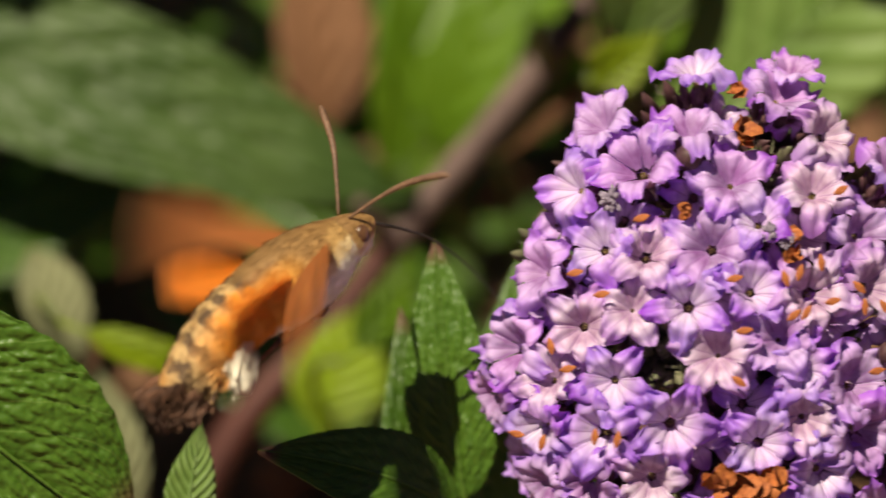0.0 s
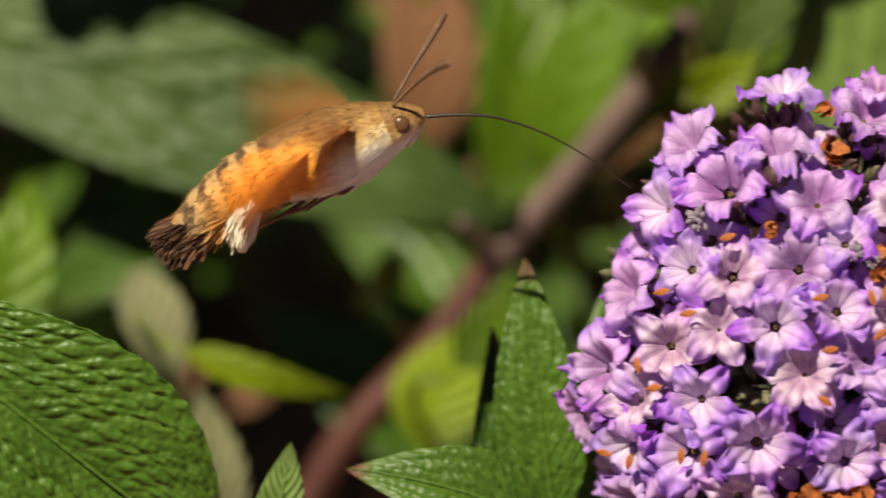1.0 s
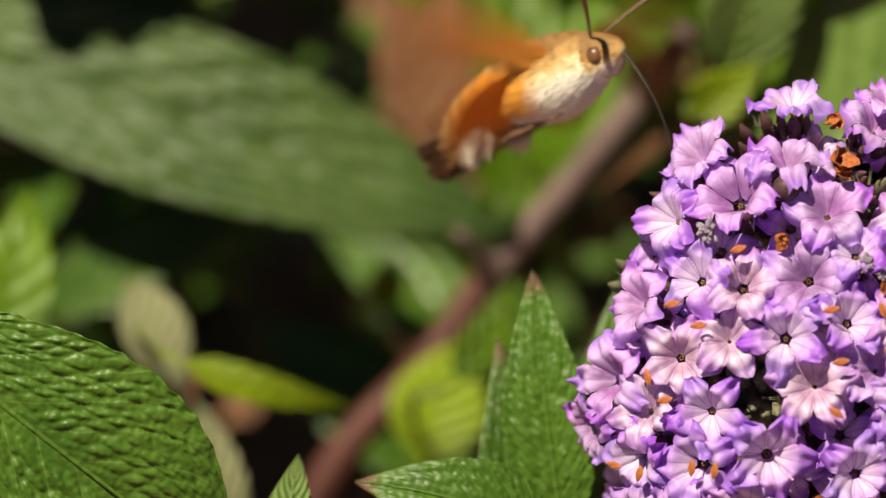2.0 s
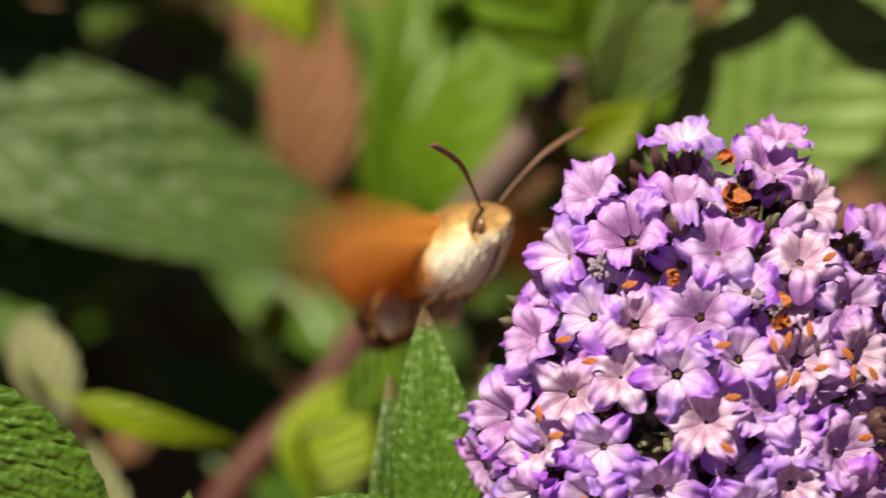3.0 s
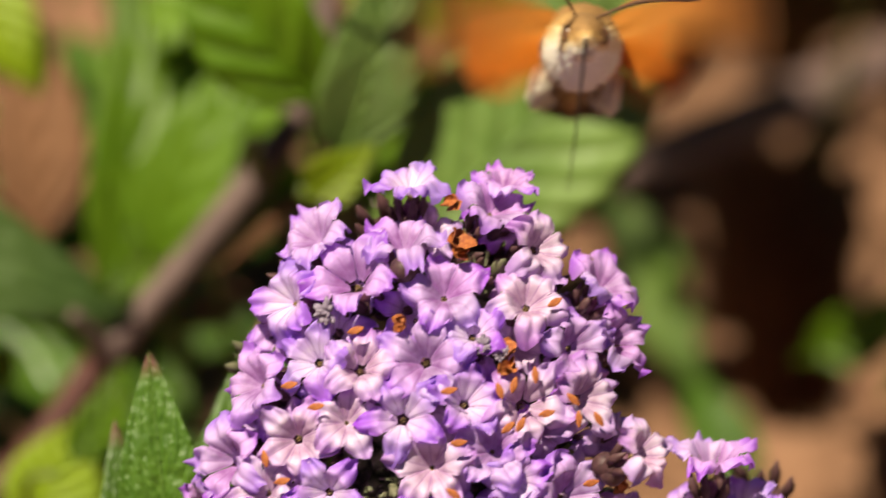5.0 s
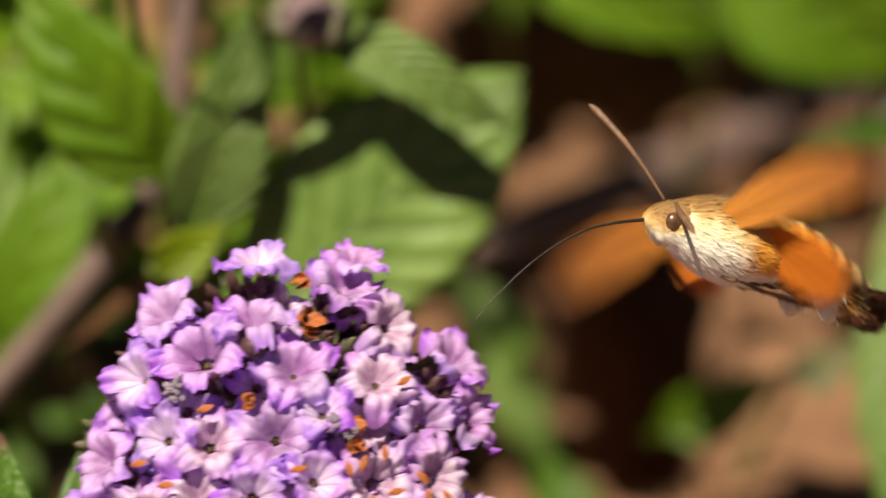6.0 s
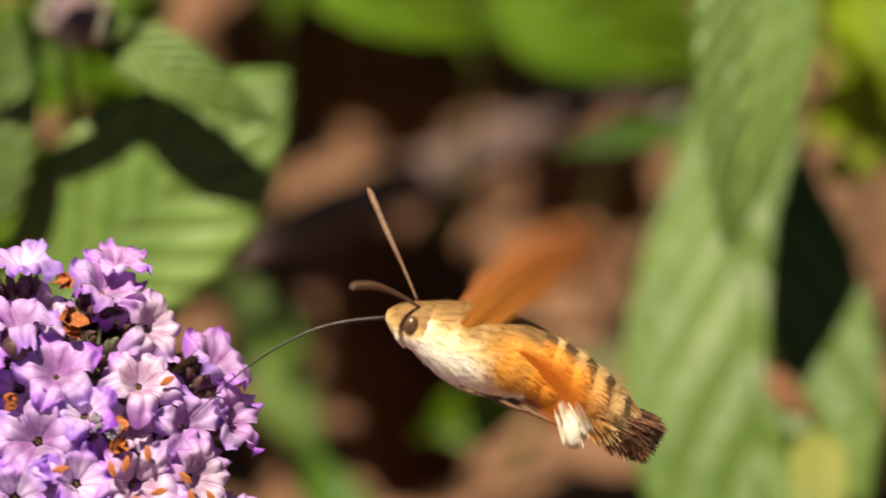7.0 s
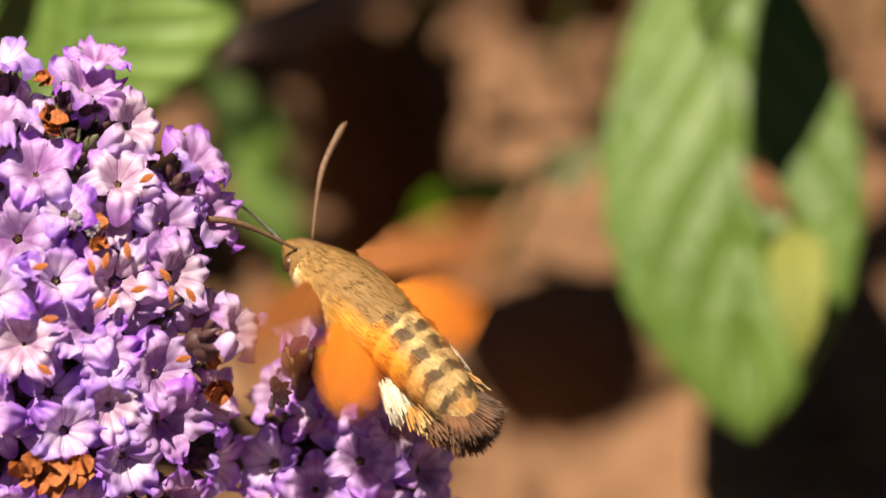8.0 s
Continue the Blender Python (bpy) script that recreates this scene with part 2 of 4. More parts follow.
LEAF_SAGE = leaf_material("leaf_sage", (0.110, 0.200, 0.036), (0.180, 0.280, 0.066), (0.26, 0.35, 0.12), 0.5, 9, ridge=0.5)
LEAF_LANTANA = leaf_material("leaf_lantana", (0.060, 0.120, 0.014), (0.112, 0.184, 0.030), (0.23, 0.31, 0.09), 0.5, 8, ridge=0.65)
LEAF_PALE = leaf_material("leaf_pale", (0.20, 0.215, 0.10), (0.31, 0.32, 0.165), (0.36, 0.36, 0.20), 0.7, 7)
LEAF_YELLOW = leaf_material("leaf_yellow", (0.14, 0.19, 0.032), (0.26, 0.26, 0.055), (0.22, 0.24, 0.05), 0.6, 8, ridge=0.3)
LEAF_BLEACHED = leaf_material("leaf_bleached", (0.48, 0.44, 0.36), (0.66, 0.61, 0.52), (0.6, 0.56, 0.47), 0.8, 6)
LEAF_DEAD = leaf_material("leaf_dead", (0.17, 0.072, 0.030), (0.30, 0.14, 0.065), (0.33, 0.17, 0.09), 0.8, 6, thin=0.15)
STEM_RED = plain("stem_red", (0.046, 0.011, 0.008), (0.105, 0.030, 0.020), 0.6, 500)
STEM_GREY = plain("stem_grey", (0.085, 0.052, 0.047), (0.165, 0.106, 0.092), 0.75, 500, 0.0004)
STEM_GREEN = plain("stem_green", (0.07, 0.10, 0.02), (0.13, 0.16, 0.04), 0.6, 800)
CALYX = plain("calyx", (0.040, 0.014, 0.018), (0.10, 0.045, 0.045), 0.6, 1500)
CALYX_GREEN = plain("calyx_green", (0.06, 0.08, 0.03), (0.16, 0.15, 0.09), 0.6, 1500)
TUBE = plain("floret_tube", (0.085, 0.020, 0.045), (0.17, 0.060, 0.11), 0.6, 1500)
ANTHER = plain("anther", (0.20, 0.13, 0.05), (0.44, 0.33, 0.13), 0.7, 3000)
THROAT = plain("throat", (0.030, 0.012, 0.018), (0.10, 0.05, 0.03), 0.7, 3000)
WITHERED = plain("withered", (0.24, 0.055, 0.015), (0.50, 0.16, 0.04), 0.75, 1800, 0.0003)
BUD_GREY = plain("bud_grey", (0.08, 0.045, 0.055), (0.22, 0.15, 0.16), 0.85, 900, 0.0006)
PETAL_COLOURS = [
    petal_material("petal_violet", [(0.10, (0.12, 0.070, 0.02)), (0.17, (0.52, 0.40, 0.20)), (0.27, (0.88, 0.76, 0.90)), (0.46, (0.70, 0.47, 0.90)), (0.68, (0.48, 0.245, 0.82)), (1.0, (0.34, 0.130, 0.68))]),
    petal_material("petal_lilac", [(0.12, (0.05, 0.016, 0.025)), (0.28, (0.24, 0.070, 0.27)), (0.46, (0.62, 0.39, 0.76)), (0.66, (0.66, 0.41, 0.85)), (0.84, (0.48, 0.230, 0.76)), (1.0, (0.36, 0.140, 0.66))]),
    petal_material("petal_pink", [(0.12, (0.08, 0.025, 0.03)), (0.26, (0.36, 0.15, 0.30)), (0.46, (0.83, 0.63, 0.84)), (0.74, (0.62, 0.385, 0.77)), (1.0, (0.45, 0.215, 0.61))]),
]
FUR = thorax_material("moth_fur", 0.012, 0.46)
HEAD_FUR = thorax_material("moth_head_fur", 0.0064, 0.66, 4.0)
ABDOMEN = abdomen_material()
TUFT = plain("tail_scales", (0.026, 0.012, 0.008), (0.19, 0.080, 0.038), 0.7, 420)
WHITE_FUR = plain("white_scales", (0.70, 0.64, 0.50), (0.85, 0.80, 0.68), 0.7, 900)
PALP = plain("palp_scales", (0.60, 0.50, 0.36), (0.80, 0.74, 0.60), 0.8, 900)
DRIED_BUD = plain("dried_bud", (0.10, 0.07, 0.12), (0.38, 0.32, 0.40), 0.85, 1600, 0.0003)
SEPAL = plain("bud_sepal", (0.20, 0.20, 0.13), (0.40, 0.39, 0.28), 0.85, 900, 0.0004)
ANTENNA = plain("antenna_scales", (0.09, 0.045, 0.025), (0.22, 0.12, 0.07), 0.6, 2000)
EYE_MAT = plain("moth_eye", (0.05, 0.022, 0.012), (0.18, 0.085, 0.04), 0.30, 700, 0.00002)
DARK = plain("proboscis_skin", (0.012, 0.010, 0.010), (0.04, 0.03, 0.025), 0.35, 2000)
FOREWING = wing_material("forewing_scales", (0.46, 0.165, 0.042), (0.38, 0.128, 0.034), 0.022, (0.15, 0.058, 0.02))
FOREWING_UNDER = wing_material("forewing_under_scales", (0.85, 0.35, 0.055), (0.66, 0.25, 0.062), 0.022, (0.30, 0.12, 0.045))
HINDWING = wing_material("hindwing_scales", (0.88, 0.30, 0.024), (0.74, 0.22, 0.02), 0.014, (0.26, 0.085, 0.02))


def soil_material():
    m, nodes, links, bsdf = material("soil", 0.9)
    co = nodes.new("ShaderNodeTexCoord").outputs["Object"]
    a = noise_tex(nodes, links, co, 18, 6)
    b = noise_tex(nodes, links, co, 220, 5)
    f = maths(nodes, links, "ADD", maths(nodes, links, "MULTIPLY", a.outputs[0], 0.6), maths(nodes, links, "MULTIPLY", b.outputs[0], 0.4))
    r = ramp(nodes, [(0.34, (0.065, 0.029, 0.014)), (0.50, (0.19, 0.092, 0.048)), (0.68, (0.33, 0.175, 0.100))])
    links.new(f, r.inputs[0])
    links.new(r.outputs[0], bsdf.inputs["Base Color"])
    bump(nodes, links, bsdf, b.outputs[0], 0.8, 0.004)
    return m


SOIL = soil_material()


# ---- building ----
def mesh_of(name, verts, faces, mats, uvs=None, face_mats=None):
    me = bpy.data.meshes.new(name)
    me.from_pydata([tuple(v) for v in verts], [], faces)
    for m in mats:
        me.materials.append(m)
    if uvs:
        lay = me.uv_layers.new(name="UVMap")
        for loop in me.loops:
            lay.data[loop.index].uv = uvs[loop.vertex_index]
    for i, p in enumerate(me.polygons):
        p.use_smooth = True
        if face_mats:
            p.material_index = face_mats[i]
    me.update()
    return me


def part(name, me, parent, label="", at=None):
    ob = new(name, me)
    ob.parent = parent
    if at is not None:
        ob.matrix_basis = at
    return tagged(ob, label) if label else ob


def tube_data(points, radii, sides=10, wob=0.0, cap=True):
    """A round tube along points, with a radius at each."""
    verts, faces = [], []
    pts = [Vector(p) for p in points]
    ref = Vector((0.31, 0.22, 0.92))
    for i, p in enumerate(pts):
        d = (pts[min(i + 1, len(pts) - 1)] - pts[max(i - 1, 0)]).normalized()
        a = d.cross(ref).normalized()
        b = d.cross(a)
        for k in range(sides):
            th = 2 * pi * k / sides
            r = radii[i] * (1 + wob * noise.noise(p * 180 + Vector((k, 0, 0))))
            verts.append(p + (a * cos(th) + b * sin(th)) * r)
    for i in range(len(pts) - 1):
        for k in range(sides):
            k2 = (k + 1) % sides
            faces.append((i * sides + k, i * sides + k2, (i + 1) * sides + k2, (i + 1) * sides + k))
    if cap:
        faces.append(tuple(range(sides))[::-1])
        faces.append(tuple((len(pts) - 1) * sides + k for k in range(sides)))
    return verts, faces


def smooth_path(points, steps=6):
    """Catmull-Rom through points."""
    pts = [Vector(p) for p in points]
    out = []
    for i in range(len(pts) - 1):
        p0, p1, p2, p3 = pts[max(i - 1, 0)], pts[i], pts[i + 1], pts[min(i + 2, len(pts) - 1)]
        for k in range(steps):
            t = k / steps
            out.append(0.5 * (2 * p1 + (p2 - p0) * t + (2 * p0 - 5 * p1 + 4 * p2 - p3) * t * t + (3 * p1 - p0 - 3 * p2 + p3) * t ** 3))
    out.append(pts[-1])
    return out


def grow(points, radii, steps=6):
    """A smooth path and radii spread along it."""
    path = smooth_path(points, steps)
    n = len(path) - 1
    return path, [float(np.interp(i / n * (len(radii) - 1), range(len(radii)), radii)) for i in range(n + 1)]


def leaf(plant, base, tip, width, mat, roll=0.0, curl=0.08, fold=0.12, quilt=0.0, fine=(28, 14), full=0.42, label="", ragged=0.0, rib=True, held=True):
    """A blade from base to tip (plan places), turned by roll round its midrib, with thickness, midrib and side veins."""
    b, t = spot(*base), spot(*tip)
    axis = t - b
    long = axis.length
    ax = axis.normalized()
    toward = (STAND - b).normalized()
    n = (toward - ax * toward.dot(ax)).normalized()
    n = Matrix.Rotation(radians(roll), 3, ax) @ n
    side = ax.cross(n)
    wide = width * UNIT * (REACH + base[2] / 1000) / REACH
    nu, nv = fine
    cells = max(3, round(0.5 * wide / 0.0012))
    seed = Vector((base[0] * 0.013, base[1] * 0.017, base[2]))
    verts, uvs, faces = [], [], []

    def mid(s):
        return ax * (long * s) + n * (curl * long * (sin(pi * min(s, 1.0)) - 0.9 * s * s))

    def surface(s, v):
        prof = (sin(pi * s ** (full + 0.25)) ** 0.85) * (1 - 0.15 * s)
        edge = 1 + ragged * noise.noise(seed + Vector((s * 14, 0, 0))) + 0.03 * noise.noise(seed + Vector((s * 40, v, 0)))
        y = 0.5 * wide * prof * v * edge
        h = fold * wide * abs(v) ** 1.3 * prof - 0.04 * wide * v * v
        run = s * 11 - abs(v) * 3.2
        wave = abs(sin(pi * run))
        if quilt:
            # puffed cells in rows between the side veins
            along, over = run * 2.2, v * cells * 0.52
            sway = noise.noise(Vector((along * 0.5, over * 0.5, seed.z)))
            line = math.floor(over + 0.5 * sway)
            fu = along + 0.5 * (line % 2) + 0.9 * sway + 0.4 * noise.noise(Vector((line * 3.7, along * 0.3, 2)))
            cu, cv = (fu % 1.0) - 0.5, ((over + 0.5 * sway) % 1.0) - 0.5
            puff = max(0.0, 1 - 3.6 * cu * cu - 3.6 * cv * cv) ** 0.8
            h += quilt * (0.5 * wave ** 0.5 + 1.9 * puff) * min(1, prof * 1.2) * min(1, abs(v) * 5)
        h += 0.02 * wide * noise.noise(seed + Vector((s * 3, v * 1.5, 1)))
        return mid(s) + side * y + n * h

    for layer in (0, 1):
        for i in range(nu + 1):
            s = 0.004 + 0.992 * i / nu
            for j in range(nv + 1):
                v = -1 + 2 * j / nv
                p = surface(s, v)
                verts.append(p - n * (0.00025 if layer else 0))
                uvs.append((s, (v + 1) / 2))
    row, count = nv + 1, (nu + 1) * (nv + 1)
    for i in range(nu):
        for j in range(nv):
            q = (i * row + j, i * row + j + 1, (i + 1) * row + j + 1, (i + 1) * row + j)
            faces.append(q)
            faces.append(tuple(k + count for k in q[::-1]))
        for j in (0, nv):
            q = (i * row + j, (i + 1) * row + j, (i + 1) * row + j + count, i * row + j + count)
            faces.append(q if j == 0 else q[::-1])
    ob = part("leaf", mesh_of("leaf", verts, faces, [mat], uvs), plant, label, Matrix.Translation(b))
    if held and b.z > 0.03:
        # a thin twig behind the blade down to the soil
        foot = Vector((b.x * 0.96, b.y + 0.03, -0.012))
        path, rad = grow([-ax * (0.15 * long) - n * 0.002, -ax * (0.22 * long) - n * 0.010, (foot - b) * 0.5 - n * 0.012, foot - b], [0.0005, 0.0006, 0.0009, 0.0012], 5)
        v3, f3 = tube_data(path, rad, 6, 0.1)
        part("twig", mesh_of("twig", v3, f3, [STEM_GREEN]), plant, "", Matrix.Translation(b))
    if rib:
        path = [mid(i / 14) + n * 0.0001 for i in range(15)]
        path = [-ax * (0.16 * long) - n * 0.002] + path
        rad = [0.016 * wide + 0.0002] + [(0.016 * wide + 0.0002) * (1 - i / 16) for i in range(15)]
        v2, f2 = tube_data(path, rad, 7)
        part("midrib", mesh_of("midrib", v2, f2, [mat], [(0, 0)] * len(v2)), ob)
    return ob


def stalk(plant, points, radii, mat, name="stem", label=""):
    path, rad = grow([spot(*p) for p in points], [r * UNIT for r in radii], 8)
    o = path[0].copy()
    v, f = tube_data([p - o for p in path], rad, 14, 0.12)
    return part(name, mesh_of(name, v, f, [mat]), plant, label, Matrix.Translation(o))


def empty(name, at, label, category, group=""):
    e = new(name)
    e.empty_display_size = 0.01
    e.location = at
    return tagged(e, label, category, group)


# ---- ground ----
# added pits that darken the soil by shape: centre x, y, radii, depth
DIPS = [(0.0735, 0.172, 0.011, 0.027, 0.085), (0.066, 0.244, 0.021, 0.013, 0.075), (0.105, 0.218, 0.013, 0.008, 0.05), (0.096, 0.119, 0.012, 0.011, 0.014), (0.136, 0.190, 0.010, 0.018, 0.045)]


def ground_height(x, y):
    near = max(0.0, 1 - max(abs(x), abs(y)) / 0.8)
    h = (0.012 * noise.noise(Vector((x * 14, y * 14, 0))) + 0.006 * noise.noise(Vector((x * 55, y * 55, 3)))) * min(1, near * 3) - 0.012
    # pits added to the bed to deepen the shade on the soil
    for cx, cy, rx, ry, deep in DIPS:
        h -= deep * math.exp(-(((x - cx) / rx) ** 2 + ((y - cy) / ry) ** 2) ** 2)
    return h


def ground():
    verts, faces = [], []
    xs = sorted(set([round(-0.5 + 0.005 * i, 4) for i in range(201)] + [-40, -12, -4, -1.5, -0.8, 0.8, 1.5, 4, 12, 40]))
    ys = sorted(set([round(-0.35 + 0.005 * i, 4) for i in range(201)] + [-40, -12, -4, -1.5, -0.8, 1.1, 2, 5, 14, 60]))
    for y in ys:
        for x in xs:
            verts.append((x, y, ground_height(x, y)))
    for j in range(len(ys) - 1):
        for i in range(len(xs) - 1):
            a = j * len(xs) + i
            faces.append((a, a + 1, a + 1 + len(xs), a + len(xs)))
    tagged(new("ground", mesh_of("ground", verts, faces, [SOIL])), "brown dry garden soil under the plants", "ground", kind="structure")


ground()


# ---- plants ----
def near_plant():
    p = empty("heliotrope_plant", spot(560, 1500, 30), "heliotrope plant with quilted deep green leaves", "plant")
    p.location = (0, 0, 0)
    q = 0.00026
    leaf(p, (-838, 515, 8), (-78, 1125, 14), 470, LEAF_NEAR, 8, 0.04, 0.05, q, (220, 120), 1.45)
    leaf(p, (508, 1030, 28), (452, 572, 24), 172, LEAF_NEAR, -8, 0.04, 0.10, q * 0.9, (140, 56), 0.48, "upright quilted green leaf with a brown tip")
    leaf(p, (600, 1190, 44), (668, 505, 46), 320, LEAF_NEAR, 15, 0.05, 0.08, q * 0.8, (120, 72), 0.45)
    leaf(p, (405, 1190, 36), (402, 690, 34), 130, LEAF_NEAR, 15, 0.05, 0.1, q * 0.7, (110, 36), 0.45)
    leaf(p, (500, 1050, 22), (155, 932, 14), 185, LEAF_NEAR, 25, 0.10, 0.12, q * 0.7, (110, 48), 0.5)
    leaf(p, (10, 1090, 20), (42, 895, 22), 95, LEAF_SAGE, 0, 0.05, 0.1, 0, (20, 10))
    stalk(p, [(900, 760, 24), (840, 1100, 40), (760, 1500, 70), (720, 2300, 115)], [22, 26, 30, 34], STEM_GREEN, "stem", "green hairy flower stalk")
    stalk(p, [(1520, 960, 34), (1400, 1120, 46), (1150, 1500, 70), (900, 2250, 115)], [16, 18, 22, 26], STEM_GREEN, "stem")


def back_plant():
    p = empty("shrub", (0, 0, 0), "leafy green shrub with a reddish woody stem", "shrub")
    stalk(p, [(-420, 1700, 130), (-60, 1190, 124), (110, 900, 120), (260, 735, 118), (372, 580, 117)], [38, 38, 37, 33, 32], STEM_RED, "stem", "reddish woody stem")
    stalk(p, [(372, 582, 117), (440, 505, 117), (540, 390, 118), (660, 240, 120), (742, 110, 122), (770, -60, 124), (800, -330, 128)], [38, 32, 31, 36, 30, 27, 24], STEM_GREY, "branch", "grey woody branch")
    stalk(p, [(385, 580, 116), (350, 540, 112), (322, 505, 108)], [26, 20, 13], STEM_GREY, "twig")
    stalk(p, [(650, 255, 119), (636, 225, 110), (634, 195, 106)], [22, 15, 9], STEM_GREEN, "twig")
    leaf(p, (-760, 120, 122), (430, 495, 108), 330, LEAF_BROAD, -11, 0.05, 0.10, 0.0003, (110, 60), 0.75, "broad dark green leaf with shiny veins")
    leaf(p, (-420, 640, 126), (20, 425, 124), 150, LEAF_MID, -20, 0.06, 0.1)
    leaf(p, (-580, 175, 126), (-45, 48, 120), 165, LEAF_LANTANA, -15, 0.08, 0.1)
    leaf(p, (-500, 720, 92), (-430, 420, 96), 170, LEAF_GRASS, 0)
    leaf(p, (-170, 800, 90), (-258, 575, 96), 130, LEAF_PALE, 10, full=0.9)
    leaf(p, (-160, 735, 80), (135, 820, 86), 68, LEAF_LIME, 12)
    leaf(p, (258, 910, 112), (318, 694, 114), 190, LEAF_LIME, 0, 0.05, 0.05, full=0.6)
    leaf(p, (320, 760, 92), (425, 600, 98), 95, LEAF_GRASS, 20)
    leaf(p, (175, 625, 130), (215, 545, 130), 75, LEAF_LIME, 20)
    leaf(p, (-85, 1090, 86), (-130, 800, 84), 105, LEAF_PALE, 20, full=0.7)
    leaf(p, (560, 900, 150), (90, 480, 150), 320, LEAF_MID, 40, 0.05, 0.1)
    leaf(p, (330, 930, 140), (-60, 640, 146), 230, LEAF_MID, 20, 0.05, 0.1)
    leaf(p, (272, 365, 140), (236, -70, 146), 185, LEAF_DEAD, 10, 0.05, 0.06, label="dead pinkish brown leaf")
    leaf(p, (400, 490, 132), (425, -130, 138), 180, LEAF_GRASS, 20)
    leaf(p, (130, -120, 143), (262, 118, 141), 160, LEAF_LIME, 10, 0.03)
    leaf(p, (465, 410, 128), (630, 15, 126), 185, LEAF_GRASS, -15)
    leaf(p, (770, 115, 100), (530, -70, 96), 150, LEAF_GRASS, 20)
    leaf(p, (745, 125, 95), (480, -240, 90), 240, LEAF_GRASS, -20)
    leaf(p, (800, 235, 92), (905, -165, 85), 190, LEAF_SAGE, 15, 0.05, 0.12, 0.0001)
    leaf(p, (735, 295, 92), (855, 210, 86), 105, LEAF_LIME, 10)
    leaf(p, (372, 475, 112), (398, 405, 110), 50, LEAF_GRASS, 10)
    leaf(p, (430, 430, 125), (515, 480, 122), 70, LEAF_GRASS, 10)
    leaf(p, (620, 470, 150), (500, 520, 152), 110, LEAF_DEAD, 30, 0.06, 0.06, ragged=0.15)
    leaf(p, (596, 410, 116), (772, 252, 112), 26, LEAF_DEAD, 15, 0.04, 0.1, label="dry orange brown grass blade")
    leaf(p, (1035, -140, 88), (1356, 28, 84), 120, LEAF_SAGE, -8, 0.10, 0.10, 0.00006, (60, 40), 0.5, "young green leaf with a brownish rim", ragged=0.08)
    leaf(p, (830, 440, 100), (1385, -60, 97), 400, LEAF_SAGE, 5, 0.04, 0.06, full=0.9)
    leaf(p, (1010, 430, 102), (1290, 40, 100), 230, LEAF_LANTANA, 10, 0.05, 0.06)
    leaf(p, (765, -232, 68), (1065, -402, 68), 84, LEAF_GRASS, 10, 0.05, 0.08)
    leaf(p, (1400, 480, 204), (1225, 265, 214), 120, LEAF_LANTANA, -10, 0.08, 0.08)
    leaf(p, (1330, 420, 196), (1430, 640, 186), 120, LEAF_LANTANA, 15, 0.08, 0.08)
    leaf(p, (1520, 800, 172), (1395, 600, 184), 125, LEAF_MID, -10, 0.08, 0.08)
    # closed grey bud
    v, f = tube_data([Vector((0, 0, 0.0042)) * k for k in (-1.0, -0.8, -0.3, 0.3, 0.75, 1.0)], [0.0012, 0.0030, 0.0042, 0.0040, 0.0026, 0.0006], 14, 0.2)
    bud = part("bud", mesh_of("bud", v, f, [BUD_GREY]), p, "downy pinkish grey bud", Matrix.Translation(spot(1003, -158, 84)))
    for k in range(6):
        a = k * pi / 3 + 0.3
        d = Vector((cos(a), sin(a), 0))
        lo, mid, hi = d * 0.0012 - Vector((0, 0, 0.0042)), d * 0.0042 - Vector((0, 0, 0.0008)), d * (0.0046 + 0.0006 * (k % 2)) + Vector((0, 0, 0.0030))
        path, rad = grow([lo, mid, hi], [0.0005, 0.0015, 0.0002], 5)
        v, f = tube_data(path, rad, 8, 0.2)
        part("sepal", mesh_of("sepal", v, f, [SEPAL]), bud)


def right_plant():
    p = empty("lantana_shrub", (0, 0, 0), "shrub with long hanging toothed green leaves", "shrub")
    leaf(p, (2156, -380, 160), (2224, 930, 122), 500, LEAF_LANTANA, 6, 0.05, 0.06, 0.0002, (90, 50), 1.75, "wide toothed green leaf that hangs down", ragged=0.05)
    leaf(p, (2215, -420, 110), (2164, 250, 100), 235, LEAF_SAGE, -15, 0.06, 0.12, 0.0002, (60, 30), 0.62)
    leaf(p, (2310, 570, 117), (2322, 810, 110), 115, LEAF_YELLOW, -5, 0.05, 0.1, ragged=0.2, label="yellowing green leaf")
    leaf(p, (2225, 465, 118), (2310, 560, 116), 55, LEAF_DEAD, 15, label="dry reddish brown leaf")
    leaf(p, (2560, -280, 168), (2395, 60, 165), 190, LEAF_LIME, -10)
    leaf(p, (2640, -220, 188), (2370, 120, 186), 280, LEAF_LIME, 10)
    leaf(p, (1380, -270, 172), (1790, -105, 172), 160, LEAF_GRASS, 15)
    leaf(p, (1740, -240, 174), (2120, -50, 174), 250, LEAF_GRASS, 15)
    leaf(p, (1630, 575, 182), (1840, 470, 178), 120, LEAF_GRASS, 15)
    leaf(p, (1860, 485, 150), (1975, 425, 146), 90, LEAF_PALE, 15)
    leaf(p, (2090, 35, 150), (1845, 80, 146), 60, LEAF_MID, 15)
    leaf(p, (1990, 12, 180), (2075, -70, 178), 82, LEAF_BLEACHED, 15, full=0.5, label="dry whitish leaf")
    stalk(p, [(2420, -330, 296), (2120, -112, 282), (1900, -8, 266), (1676, 98, 250), (1450, 185, 233), (1270, 262, 220)], [50, 55, 58, 62, 60, 50], STEM_GREY, "branch", "grey brown woody branch on the soil")


